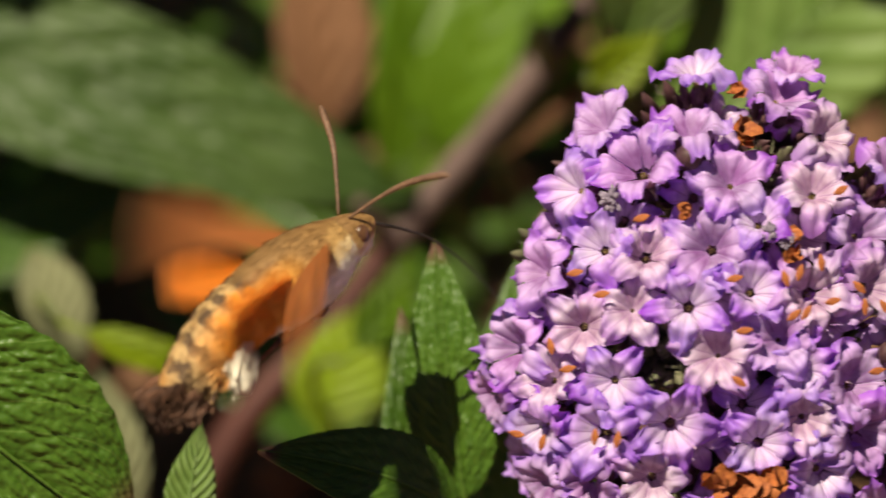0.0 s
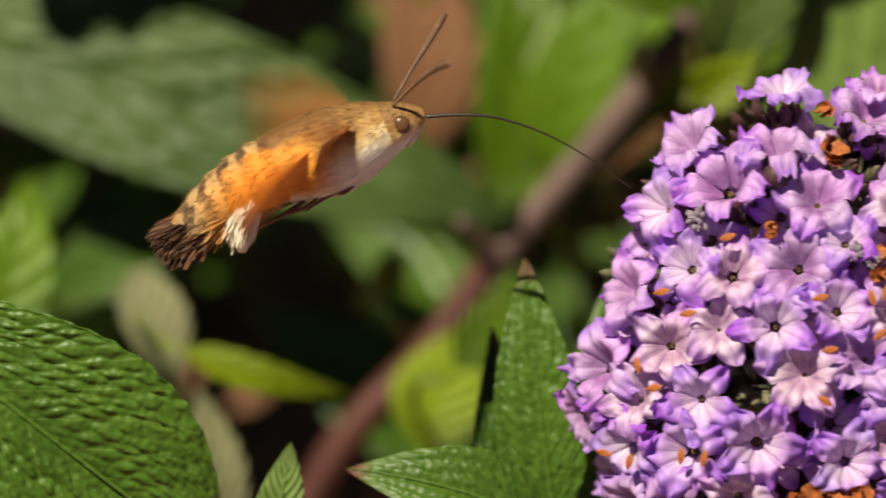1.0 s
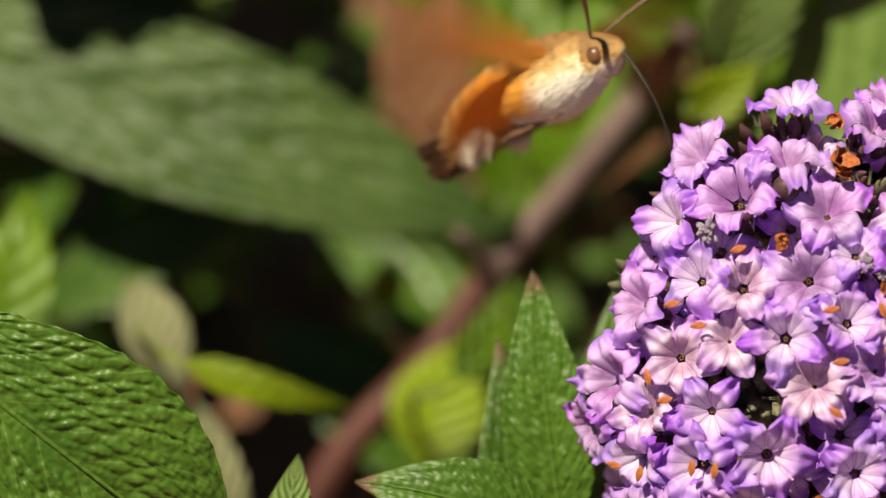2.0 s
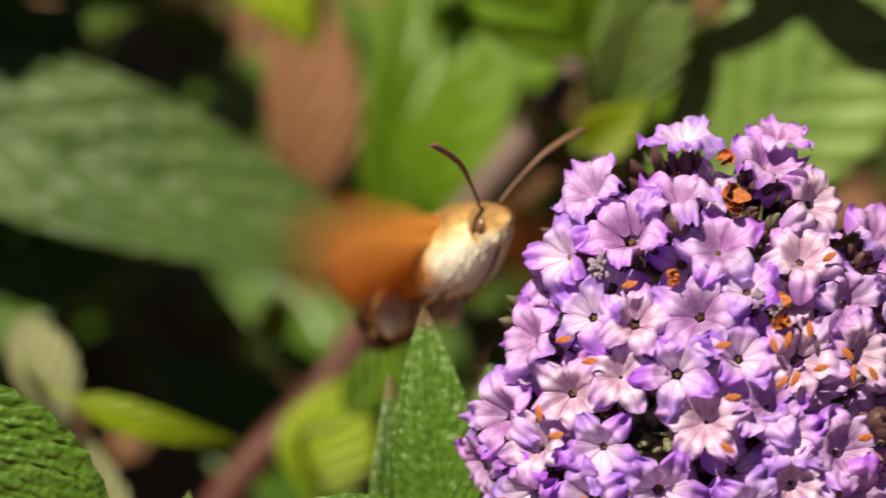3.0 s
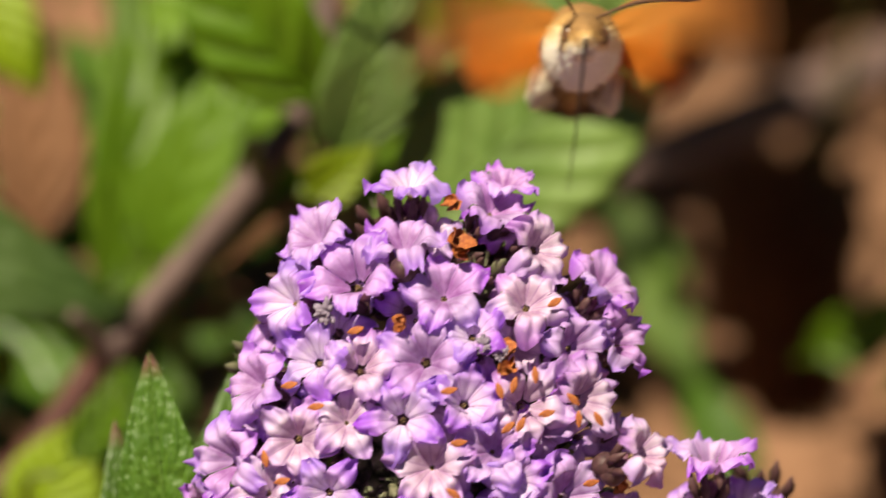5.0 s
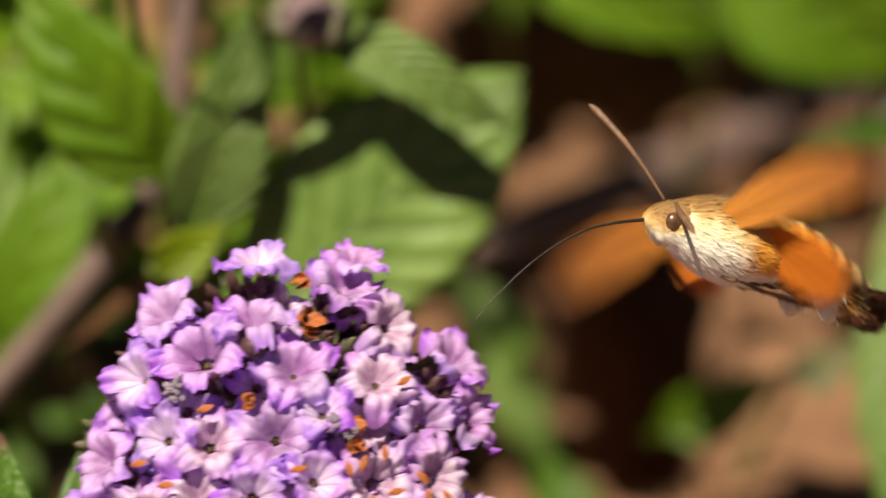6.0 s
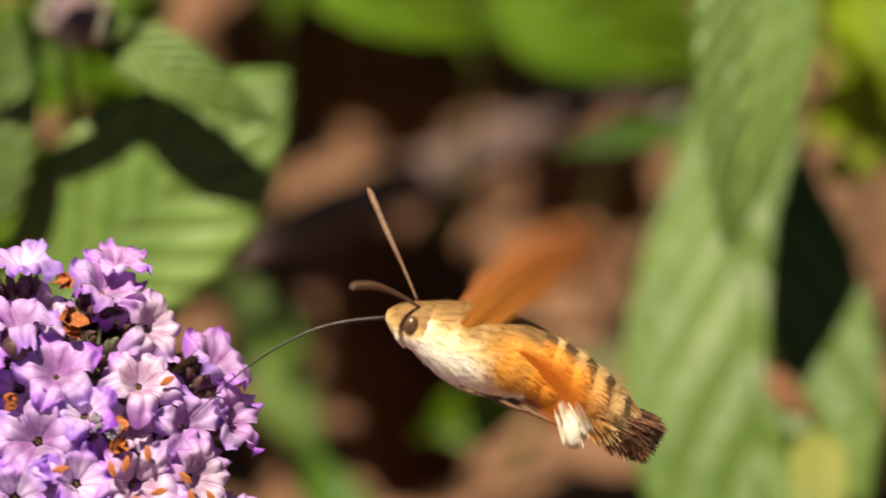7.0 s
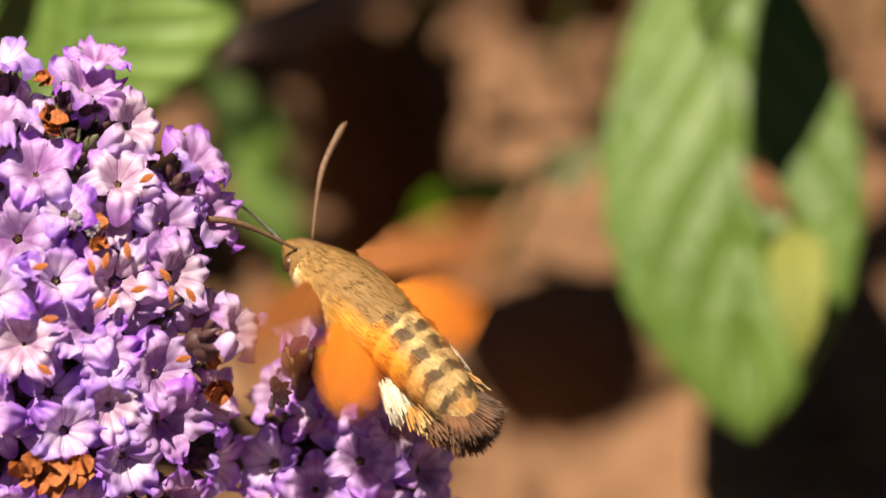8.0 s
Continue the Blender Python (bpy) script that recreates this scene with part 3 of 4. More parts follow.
def litter():
    """Crumbs and clods of dry soil."""
    rnd = random.Random(8)
    verts, faces = [], []
    for _ in range(700):
        x, y = rnd.uniform(-0.12, 0.30), rnd.uniform(-0.05, 0.40)
        r = rnd.choice((0.0015, 0.002, 0.003, 0.005)) * rnd.uniform(0.7, 1.3)
        z = ground_height(x, y)
        b = len(verts)
        for i in range(4):
            a = pi * i / 3
            for k in range(6):
                th = pi * k / 3 + i * 0.4
                q = r * (1 + rnd.uniform(-0.25, 0.25))
                verts.append((x + q * sin(a) * cos(th), y + q * sin(a) * sin(th), z + r * 0.3 + q * 0.7 * cos(a)))
        for i in range(3):
            for k in range(6):
                faces.append((b + i * 6 + k, b + (i + 1) * 6 + k, b + (i + 1) * 6 + (k + 1) % 6, b + i * 6 + (k + 1) % 6))
    tagged(new("soil_clods", mesh_of("soil_clods", verts, faces, [SOIL])), "crumbs of dry brown soil scattered on the bed", "soil", kind="stuff")


def thicket(name, count, seed, xs, ys, ws, size, mat, label, floor=0.004):
    """Many small folded leaves that nobody could count, in one mesh."""
    rnd = random.Random(seed)
    verts, faces, uvs = [], [], []
    for _ in range(count):
        c = spot(rnd.uniform(*xs), rnd.uniform(*ys), rnd.uniform(*ws))
        if c.z < floor:
            continue
        long = rnd.uniform(*size) * UNIT
        wide = long * rnd.uniform(0.32, 0.48)
        d = Vector((rnd.gauss(0, 1), rnd.gauss(0, 1), rnd.gauss(0, 0.6))).normalized()
        n = (Vector((rnd.gauss(0, 0.5), -0.5 + rnd.gauss(0, 0.5), 0.9)))
        n = (n - d * n.dot(d)).normalized()
        e = d.cross(n)
        b = len(verts)
        for i in range(8):
            t = i / 7
            w = wide * 0.5 * (sin(pi * t ** 0.7) ** 0.9) + 0.0002
            mid = c + d * (long * (t - 0.5)) - n * (0.25 * long * (t - 0.4) ** 2)
            for v in (-1, -0.5, 0, 0.5, 1):
                verts.append(mid + e * (w * v) + n * (0.3 * w * abs(v)))
                uvs.append((t, (v + 1) / 2))
            if i:
                r = b + i * 5
                faces += [(r - 5 + k, r - 4 + k, r + 1 + k, r + k) for k in range(4)]
    tagged(new(name, mesh_of(name, verts, faces, [mat], uvs)), label, "foliage", kind="stuff")


def shade_leaves(seed, count, xs, ys):
    """Unseen leaves added between a stretch of soil and the sun, to shade it."""
    rnd = random.Random(seed)
    verts, faces, uvs = [], [], []
    side = TRAVEL.cross(Vector((0, 1, 0))).normalized()
    other = TRAVEL.cross(side)
    for _ in range(count):
        low = spot(rnd.uniform(*xs), rnd.uniform(*ys))
        way = (low - STAND).normalized()
        c = STAND + way * ((0.006 - STAND.z) / way.z)
        while c.z > ground_height(c.x, c.y):
            c = c + way * 0.001
        while (c - STAND).normalized().dot(ALOFT) < rnd.uniform(0.066, 0.072):
            c = c - TRAVEL * 0.003
        a = rnd.random() * 6.28
        d = side * cos(a) + other * sin(a) + TRAVEL * rnd.uniform(-0.4, 0.4)
        e = d.cross(TRAVEL).normalized()
        long, b = rnd.uniform(0.008, 0.013), len(verts)
        for i in range(6):
            t = i / 5
            w = long * 0.3 * sin(pi * t ** 0.75) + 0.0002
            mid = c + d * (long * (t - 0.5))
            verts += [mid - e * w, mid - TRAVEL * (0.2 * w), mid + e * w]
            uvs += [(t, 0), (t, 0.5), (t, 1)]
            if i:
                r = b + i * 3
                faces += [(r - 3, r - 2, r + 1, r), (r - 2, r - 1, r + 2, r + 1)]
    tagged(new("overhanging_foliage", mesh_of("overhanging_foliage", verts, faces, [LEAF_MID], uvs)), "small green leaves added out of view to shade the soil", "foliage", kind="stuff")


def thickets():
    thicket("undergrowth", 420, 21, (-1100, 680), (-150, 1400), (160, 206), (160, 330), LEAF_MID, "dark green undergrowth in the shade of the shrub")
    thicket("undergrowth", 100, 22, (420, 1120), (-330, 300), (150, 215), (180, 360), LEAF_GRASS, "fresh green leaves at the back of the bed")
    thicket("undergrowth", 80, 23, (1350, 2250), (-330, -140), (268, 300), (180, 340), LEAF_GRASS, "fresh green leaves at the back of the bed")
    thicket("undergrowth", 60, 25, (2330, 2900), (-420, 110), (150, 200), (150, 330), LEAF_LIME, "yellow green leaves at the edge of the bed")
    # unseen leaf mass added overhead to shade the undergrowth and the soil
    thicket("overhanging_foliage", 520, 24, (-1600, -260), (-900, -300), (104, 210), (180, 320), LEAF_MID, "dense green leaves added out of view to shade the bed", 0.05)
    # added leaves above the view, each patch placed to shade one stretch of soil
    for seed, count, xs, ys in ((26, 640, (1325, 1690), (-130, 30)), (43, 130, (1570, 1690), (25, 85)), (27, 620, (1478, 1690), (290, 612)), (28, 60, (1830, 1900), (745, 840)), (36, 55, (1895, 1980), (680, 780)), (37, 30, (1965, 2015), (800, 860)),
                                (29, 50, (1850, 2000), (190, 230)), (40, 100, (20, 200), (760, 890)), (41, 60, (1335, 1440), (30, 70)), (42, 60, (1780, 2000), (735, 880)), (34, 60, (2470, 2560), (560, 640)), (35, 260, (-520, 150), (540, 740))):
        shade_leaves(seed, count, xs, ys)


near_plant()
back_plant()
thickets()
right_plant()
litter()


# ---- flowers ----
def petal_mesh(seed, mat):
    """One corolla lobe that points along +x from the throat; the lobes meet in the funnel. The floret faces +z."""
    rnd = random.Random(seed)
    long = 0.0054 * rnd.uniform(0.92, 1.08)
    split, bulge = rnd.uniform(0.0015, 0.0019), rnd.uniform(0.36, 0.58)
    droop, cup, crease = rnd.uniform(-0.2, 2.0), rnd.uniform(0.6, 3.0), rnd.uniform(0.5, 1.4)
    lean, notch = rnd.uniform(-0.35, 0.35), rnd.uniform(-0.3, 0.8)
    nr, nt = 16, 12
    verts, faces = [], []
    for i in range(nr + 1):
        s = i / nr
        r0 = 0.0005 + (long - 0.0005) * s
        u = max(0.0, (r0 - split) / (long - split))
        for j in range(nt + 1):
            v = -1 + 2 * j / nt
            fused = r0 * math.tan(radians(36.8))
            lobe = split * math.tan(radians(36.8)) * (1 + bulge * sin(pi * min(1.0, u * 0.85)))
            half = fused if u <= 0 else min(fused, lobe)
            # broad rounded end with a shallow notch and a crinkled rim
            end = 0.0023 * u ** 1.4 * (1 - math.sqrt(max(0.0, 1 - 0.985 * v * v))) + 0.00030 * notch * u ** 3 * math.exp(-(v * 2.6) ** 2)
            rim = 0.00042 * u ** 3 * noise.noise(Vector((v * 2.6, seed * 1.7, 4)))
            x, y = r0 - end + rim, half * v
            z = -0.0036 + 0.0038 * min(1.0, r0 / 0.0027) ** 0.60 + 0.0003 * u
            z -= 0.0011 * droop * u ** 2.0
            z -= 0.00050 * cup * u * v * v + 0.00036 * crease * math.exp(-(v * 2.8) ** 2) * min(1.0, r0 / 0.002) * (1 - 0.5 * u)
            z += u * (0.0018 * noise.noise(Vector((r0 * 600 + seed * 3, v * 1.6, seed))) + 0.00034 * sin(v * 8 + seed * 2) * u + 0.0009 * lean * v)
            verts.append((x, y, z))
    for i in range(nr):
        for j in range(nt):
            a = i * (nt + 1) + j
            faces.append((a, a + nt + 1, a + nt + 2, a + 1))
    return mesh_of("petal", verts, faces, [mat])


def floret_mesh(seed):
    """Tube, throat and anthers of one floret."""
    v, f = tube_data([(0, 0, -0.0078), (0, 0, -0.0055), (0, 0, -0.0040), (0, 0, -0.0031)], [0.0008, 0.0009, 0.0009, 0.0005], 10)
    fm = [0] * len(f)
    fm[-1] = 1
    for k in range(5):
        a = 2 * pi * k / 5 + seed
        c = Vector((0.00022 * cos(a), 0.00022 * sin(a), -0.0032))
        v2, f2 = tube_data([c, c + Vector((0, 0, 0.0007)), c + Vector((0, 0, 0.0010))], [0.00008, 0.00010, 0.00003], 5)
        f += [tuple(i + len(v) for i in q) for q in f2]
        fm += [2] * len(f2)
        v += v2
    return mesh_of("floret", v, f, [TUBE, THROAT, ANTHER], face_mats=fm)


def calyx_mesh(seed, mat):
    """Five pointed hairy sepals round a cup."""
    rnd = random.Random(seed)
    v, f = tube_data([(0, 0, -0.0085), (0, 0, -0.0060), (0, 0, -0.0050)], [0.0006, 0.0013, 0.0013], 8)
    for k in range(5):
        a = 2 * pi * k / 5 + rnd.random() * 0.3
        d = Vector((cos(a), sin(a), 0))
        lo = Vector((0, 0, -0.0055)) + d * 0.0011
        hi = Vector((0, 0, -0.0022)) + d * rnd.uniform(0.0014, 0.0024)
        v2, f2 = tube_data([lo, (lo + hi) / 2 + d * 0.0003, hi], [0.0005, 0.0006, 0.0001], 6)
        f += [tuple(i + len(v) for i in q) for q in f2]
        v += v2
    for k in range(26):
        a, z = rnd.random() * 2 * pi, rnd.uniform(-0.0075, -0.003)
        d = Vector((cos(a), sin(a), 0.35)).normalized()
        b = Vector((cos(a) * 0.0012, sin(a) * 0.0012, z))
        s = Vector((-sin(a), cos(a), 0)) * 0.00006
        f.append((len(v), len(v) + 1, len(v) + 2))
        v += [b - s, b + s, b + d * 0.0012]
    return mesh_of("calyx", v, f, [mat])


PETALS = [[petal_mesh(i + 20 * k, m) for i in range(10)] for k, m in enumerate(PETAL_COLOURS)]
FLORETS = [floret_mesh(i) for i in range(3)]
CALYCES = [calyx_mesh(i, CALYX) for i in range(4)] + [calyx_mesh(9, CALYX_GREEN)]


def facing(at, way, turn=0.0, size=1.0):
    """A pose at a place whose z axis points along way."""
    q = Vector(way).to_track_quat("Z", "Y").to_matrix().to_4x4()
    return Matrix.Translation(at) @ q @ Matrix.Rotation(turn, 4, "Z") @ Matrix.Diagonal((size, size, size, 1))


class Dome:
    """The rounded form on which the florets of one cluster stand."""

    def __init__(self, x, y, w, rx, ry, rw):
        self.c, self.r = (x, y, w), (rx, ry, rw)

    def depth(self, x, y):
        e = ((x - self.c[0]) / self.r[0]) ** 2 + ((y - self.c[1]) / self.r[1]) ** 2
        return self.c[2] - self.r[2] * math.sqrt(max(0.0, 1 - min(e, 1.0)))

    def outward(self, x, y):
        e = ((x - self.c[0]) / self.r[0]) ** 2 + ((y - self.c[1]) / self.r[1]) ** 2
        d = math.sqrt(max(0.02, 1 - min(e, 1.0)))
        r = [v * UNIT * 1000 for v in self.r[:2]] + [self.r[2]]
        a = (x - self.c[0]) * UNIT * 1000 / r[0] ** 2
        b = -(y - self.c[1]) * UNIT * 1000 / r[1] ** 2
        return (ASIDE * a + ALOFT * b - AHEAD * (d / r[2])).normalized()


def floret(cluster, dome, x, y, size=1.0, right=0.0, up=0.0, kind=None, turn=None, lift=0.0, lobes=5):
    """kind: which of the petal colours; turn: degrees by which the first lobe stands over the horizontal."""
    rnd = random.Random(int(x * 7 + y * 13) + 5)
    at = spot(x, y, dome.depth(x, y) - lift)
    way = dome.outward(x, y) * 1.0 - AHEAD * 0.22 + ASIDE * (right + rnd.uniform(-0.28, 0.28)) + ALOFT * (up + rnd.uniform(-0.12, 0.36))
    twist, chance = rnd.random() * 6.28, rnd.choices((0, 1, 2), (0.34, 0.44, 0.22))[0]
    fl = part("floret", FLORETS[rnd.randrange(3)], cluster, "", facing(at, way, twist if turn is None else radians(turn), size * 1.05))
    kind = chance if kind is None else kind
    bend = rnd.uniform(-0.12, 0.12)
    for k in range(lobes):
        part("petal", PETALS[kind][rnd.randrange(10)], fl, "", Matrix.Rotation(2 * pi * k / lobes, 4, "Z") @ Matrix.Rotation(bend, 4, "Y"))
    part("calyx", CALYCES[rnd.randrange(4)], fl)


MAIN = Dome(945, 740, 21, 430, 540, 20)
SIDE = Dome(1520, 1000, 33, 230, 300, 17)


def clusters():
    c = empty("flower_cluster", (0, 0, 0), "rounded cluster of violet heliotrope florets with withered bits", "flower", "heliotrope flower clusters")
    top = [(915, 262, 1.0, -0.2, 1.5, 0), (1086, 266, 0.85, 0.1, 0.9, 1), (1072, 306, 1.05, 0.1, 0.1, 1, 20), (1155, 382, 1.02, 0.2, 0, 2, 40), (742, 356, 1.05, -0.45, 0.5, 1), (905, 366, 1.05, 0.1, 1.0, 1)]
    upper = [(812, 436, 1.2, 0, 0, 1, 18), (688, 480, 1.1, -0.4, 0, 0, 0), (979, 460, 1.08, 0, 0.1, 1, 24), (1128, 476, 1.08, 0, 0.25, 2, 30), (1268, 440, 1.05, 0.3, 0.6, 1), (1290, 548, 1.0, 0.5, 0)]
    middle = [(1215, 562, 1.0, 0.3, 0), (1025, 530, 0.9, 0, 0.3), (940, 584, 1.15, 0, 0, 1, 15), (828, 592, 1.0, 0, 0, 2), (742, 582, 1.0, 0, 0, 0, 30), (632, 622, 1.05, -0.3, 0.1), (1022, 656, 1.0, 0, 0, 0, 66)]
    belt = [(1124, 665, 1.12, 0, 0, 2, 46), (1236, 652, 1.08, 0.4, 0, 2), (902, 687, 1.08, 0, 0, 0, 47), (806, 690, 1.0, 0, 0, 2), (715, 728, 1.05, 0, 0, 2), (588, 762, 1.1, -0.3, 0, 1), (650, 815, 1.0, -0.1, 0, 2)]
    lower = [(766, 824, 1.0, 0, 0, 0, 60), (950, 776, 1.12, 0, 0, 2, 27), (1065, 745, 1.0, 0, 0), (1105, 800, 0.95, 0, -0.1), (1206, 824, 1.15, 0.1, 0, 1, 14), (635, 907, 1.0, -0.2, -0.1), (745, 915, 1.1, 0, 0)]
    hem = [(877, 902, 1.15, 0, 0, 0, 60), (1035, 932, 1.05, 0, 0), (1110, 890, 1.05, 0, 0), (1212, 915, 1.1, 0.1, 0), (1145, 985, 1.05, 0, 0), (835, 1000, 1.0, 0, 0), (552, 850, 0.9, -0.6, -0.2), (720, 1010, 1.0, 0, -0.2)]
    skirt = [(640, 1010, 0.95, -0.3, -0.3), (930, 1080, 1.0, 0, -0.2), (1060, 1080, 1.0, 0, -0.2), (1220, 1060, 1.0, 0.2, -0.2), (800, 1100, 1.0, 0, -0.3), (1310, 990, 1.0, 0.4, -0.1)]
    for band in (top, upper, middle, belt, lower, hem, skirt):
        for entry in band:
            floret(c, MAIN, *entry)
    # florets lower down, between and behind the outer ones
    rnd = random.Random(5)
    deep = Dome(945, 740, 26.0, 405, 505, 20)
    for i in range(46):
        a, r = i * 2.39996, math.sqrt((i + 0.5) / 46)
        x, y = 945 + 380 * r * cos(a), 760 + 450 * r * sin(a)
        if math.hypot(x - 845, y - 795) < 75 or math.hypot(x - 1030, y - 400) < 70:
            continue
        floret(c, deep, x, y, 0.9, rnd.uniform(-0.3, 0.3), rnd.uniform(-0.3, 0.3))
    core(c, MAIN, 90, 3)
    withered(c, MAIN)
    d = empty("flower_cluster", (0, 0, 0), "smaller cluster of violet heliotrope florets lower on the plant", "flower", "heliotrope flower clusters")
    floret(d, MAIN, 1340, 742, 1.0, 0.1, 0.2, 2, 40, 12.0)
    floret(d, SIDE, 1452, 752, 1.1, 0.2, 0.9, 1, None, 10.0)
    for x, y, size, right, up in [ (1500, 830, 1.0, 0.2, 0.4), (1382, 985, 1.0, -0.2, 0), (1467, 895, 1.05, 0, 0.1), (1552, 975, 1.05, 0, 0), (1612, 915, 1.05, 0.2, 0.3),
                                  (1472, 1035, 1.0, 0, 0), (1672, 1000, 1.0, 0.3, 0.1), (1580, 1070, 1.0, 0, 0), (1700, 1090, 1.0, 0.3, 0), (1400, 1090, 1.0, -0.2, 0), (1390, 860, 0.9, -0.2, 0.1), (1545, 885, 0.9, 0.1, 0.3)]:
        floret(d, SIDE, x, y, size, right, up)
    core(d, SIDE, 30, 4)


def core(c, dome, count, seed):
    """Dark stalks and closed calyces that show in the gaps."""
    rnd = random.Random(seed)
    for i in range(count):
        a, r = i * 2.39996, math.sqrt((i + 0.5) / count) * 0.97
        x, y = dome.c[0] + dome.r[0] * 0.92 * r * cos(a), dome.c[1] + dome.r[1] * 0.92 * r * sin(a)
        at = spot(x, y, dome.depth(x, y) + 3.0)
        way = dome.outward(x, y) - AHEAD * 0.2 + Vector((rnd.uniform(-0.3, 0.3), 0, rnd.uniform(-0.3, 0.3)))
        part("calyx", CALYCES[rnd.randrange(5)], c, "", facing(at, way, rnd.random() * 6, rnd.uniform(1.1, 1.5)))
    base = spot(dome.c[0], dome.c[1] + dome.r[1] * 0.5, dome.c[2] + 6)
    for i in range(10):
        a = i * 2.39996
        x, y = dome.c[0] + dome.r[0] * 0.6 * cos(a), dome.c[1] + dome.r[1] * 0.55 * sin(a)
        end = spot(x, y, dome.depth(x, y) + 7)
        path, rad = grow([base, (base + end) / 2 + AHEAD * 0.003, end], [0.0016, 0.0012, 0.0009], 5)
        v, f = tube_data([p - base for p in path], rad, 7, 0.1)
        part("stalk", mesh_of("stalk", v, f, [STEM_GREEN]), c, "", Matrix.Translation(base))


def crumpled(seed, size):
    """A curled, dried corolla."""
    rnd = random.Random(seed)
    v, f = [], []
    for k in range(8):
        a = rnd.random() * 6.28
        d = Vector((cos(a), sin(a), rnd.uniform(-0.2, 1.0))).normalized() * rnd.uniform(0.5, 0.85)
        s = d.cross(Vector((rnd.random(), rnd.random(), 1))).normalized()
        n = d.cross(s)
        for i in range(5):
            t = i / 4
            c = d * (t * size) + n * (sin(t * 3 + k) * 0.25 * size)
            w = s * (0.42 * size * sin(pi * (0.12 + 0.8 * t))) + n * (rnd.uniform(-0.1, 0.1) * size)
            v += [c - w, c + n * 0.12 * size, c + w]
            if i:
                b = len(v) - 6
                f += [(b, b + 1, b + 4, b + 3), (b + 1, b + 2, b + 5, b + 4)]
    return mesh_of("withered_corolla", v, f, [WITHERED])


def speck_mesh():
    v, f = [], []
    for i in range(7):
        t = i / 6
        h = 0.00048 * sin(pi * (0.06 + 0.88 * t))
        for s, z in ((-1, 0), (0, 0.00022), (1, 0)):
            v.append((-0.0011 + 0.0022 * t, h * s, z))
        if i:
            b = len(v) - 6
            f += [(b, b + 1, b + 4, b + 3), (b + 1, b + 2, b + 5, b + 4)]
    return mesh_of("withered_petal", v, f, [WITHERED])


def dried_knot(seed, size):
    """A fuzzy grey violet knot of buds that never opened."""
    rnd = random.Random(seed)
    v, f = [], []
    for k in range(26):
        a, e = rnd.random() * 6.28, rnd.uniform(-0.1, 1.4)
        d = Vector((cos(a) * cos(e), sin(a) * cos(e), sin(e)))
        r = size * rnd.uniform(0.16, 0.26)
        path = [d * (size * q) for q in (0.15, 0.55, 0.85, 1.05)]
        v2, f2 = tube_data(path, [0.4 * r, r, 0.9 * r, 0.1 * r], 7, 0.2)
        f += [tuple(i + len(v) for i in q) for q in f2]
        v += v2
    return mesh_of("dried_bud", v, f, [DRIED_BUD])


def withered(c, dome):
    for i, (x, y, s) in enumerate([(1000, 382, 3.0), (990, 312, 1.8), (1000, 1010, 4.2), (960, 1000, 3.4), (890, 522, 2.0), (1290, 800, 2.4), (1090, 590, 2.4), (1045, 1000, 3.4), (1085, 560, 1.8), (1300, 860, 3.0)]):
        part("withered_corolla", crumpled(i, s / 1000), c, "dry orange brown withered corolla", facing(spot(x, y, dome.depth(x, y) - 1.0), dome.outward(x, y) - AHEAD * 0.4, i))
    me = speck_mesh()
    for i, (x, y, turn) in enumerate([(1158, 680, 0.1), (993, 822, 2.5), (1002, 732, 0.1), (1138, 612, 1.5), (1090, 705, 0.6), (1172, 484, 0.3), (1236, 803, 0.0), (703, 630, 0.4), (1100, 630, 1.2), (985, 640, 0.2),
                                      (600, 915, 0.1), (645, 930, 1.5), (738, 920, 1.6), (778, 925, 1.5), (1215, 690, 1.4), (820, 533, 0.4), (750, 668, 0.3), (1250, 690, 1.9), (1205, 655, 2.2), (1075, 640, 1.8), (1112, 700, 0.9), (690, 800, 0.4), (660, 760, 2.0)]):
        part("withered_petal", me, c, "small orange dried petal", facing(spot(x, y, dome.depth(x, y) - 2.2), dome.outward(x, y) * 0.6 - AHEAD * 0.6, turn, 1.0))
    for i, (x, y, size, lift) in enumerate(((770, 500, 1.9, 1.0), (1050, 560, 1.6, 0.5), (1395, 862, 2.4, 14.0), (1075, 575, 1.5, 1.0))):
        part("dried_bud", dried_knot(i, size / 1000), c, "grey violet knot of dried buds", facing(spot(x, y, dome.depth(x, y) - lift), dome.outward(x, y) - AHEAD * 0.6, i))
    # round closed buds, wine red
    for i, (x, y, lift) in enumerate(((1275, 785, 3.0), (1262, 772, 2.0), (905, 425, 0.0))):
        v, f = tube_data([(0, 0, -0.003), (0, 0, -0.0012), (0, 0, 0.0), (0, 0, 0.0011), (0, 0, 0.0017)], [0.0007, 0.0015, 0.0018, 0.0014, 0.0004], 12, 0.1)
        part("bud", mesh_of("bud", v, f, [CALYX]), c, "round wine red flower bud", facing(spot(x, y, dome.depth(x, y) - lift), dome.outward(x, y) - AHEAD * 0.8, i))
    # pale closed calyces
    for x, y in ((1060, 430), (840, 790), (770, 500), (860, 770), (820, 800)):
        part("calyx", CALYCES[4], c, "pale green hairy calyx", facing(spot(x, y, dome.depth(x, y) - 0.5), dome.outward(x, y) - AHEAD * 0.6, x, 1.9))


clusters()


# ---- moth ----
def spine(x):
    """How far the body hangs at x (metres, along the body)."""
    return -0.0150 * max(0.0, -0.004 - x) ** 2 / 0.001


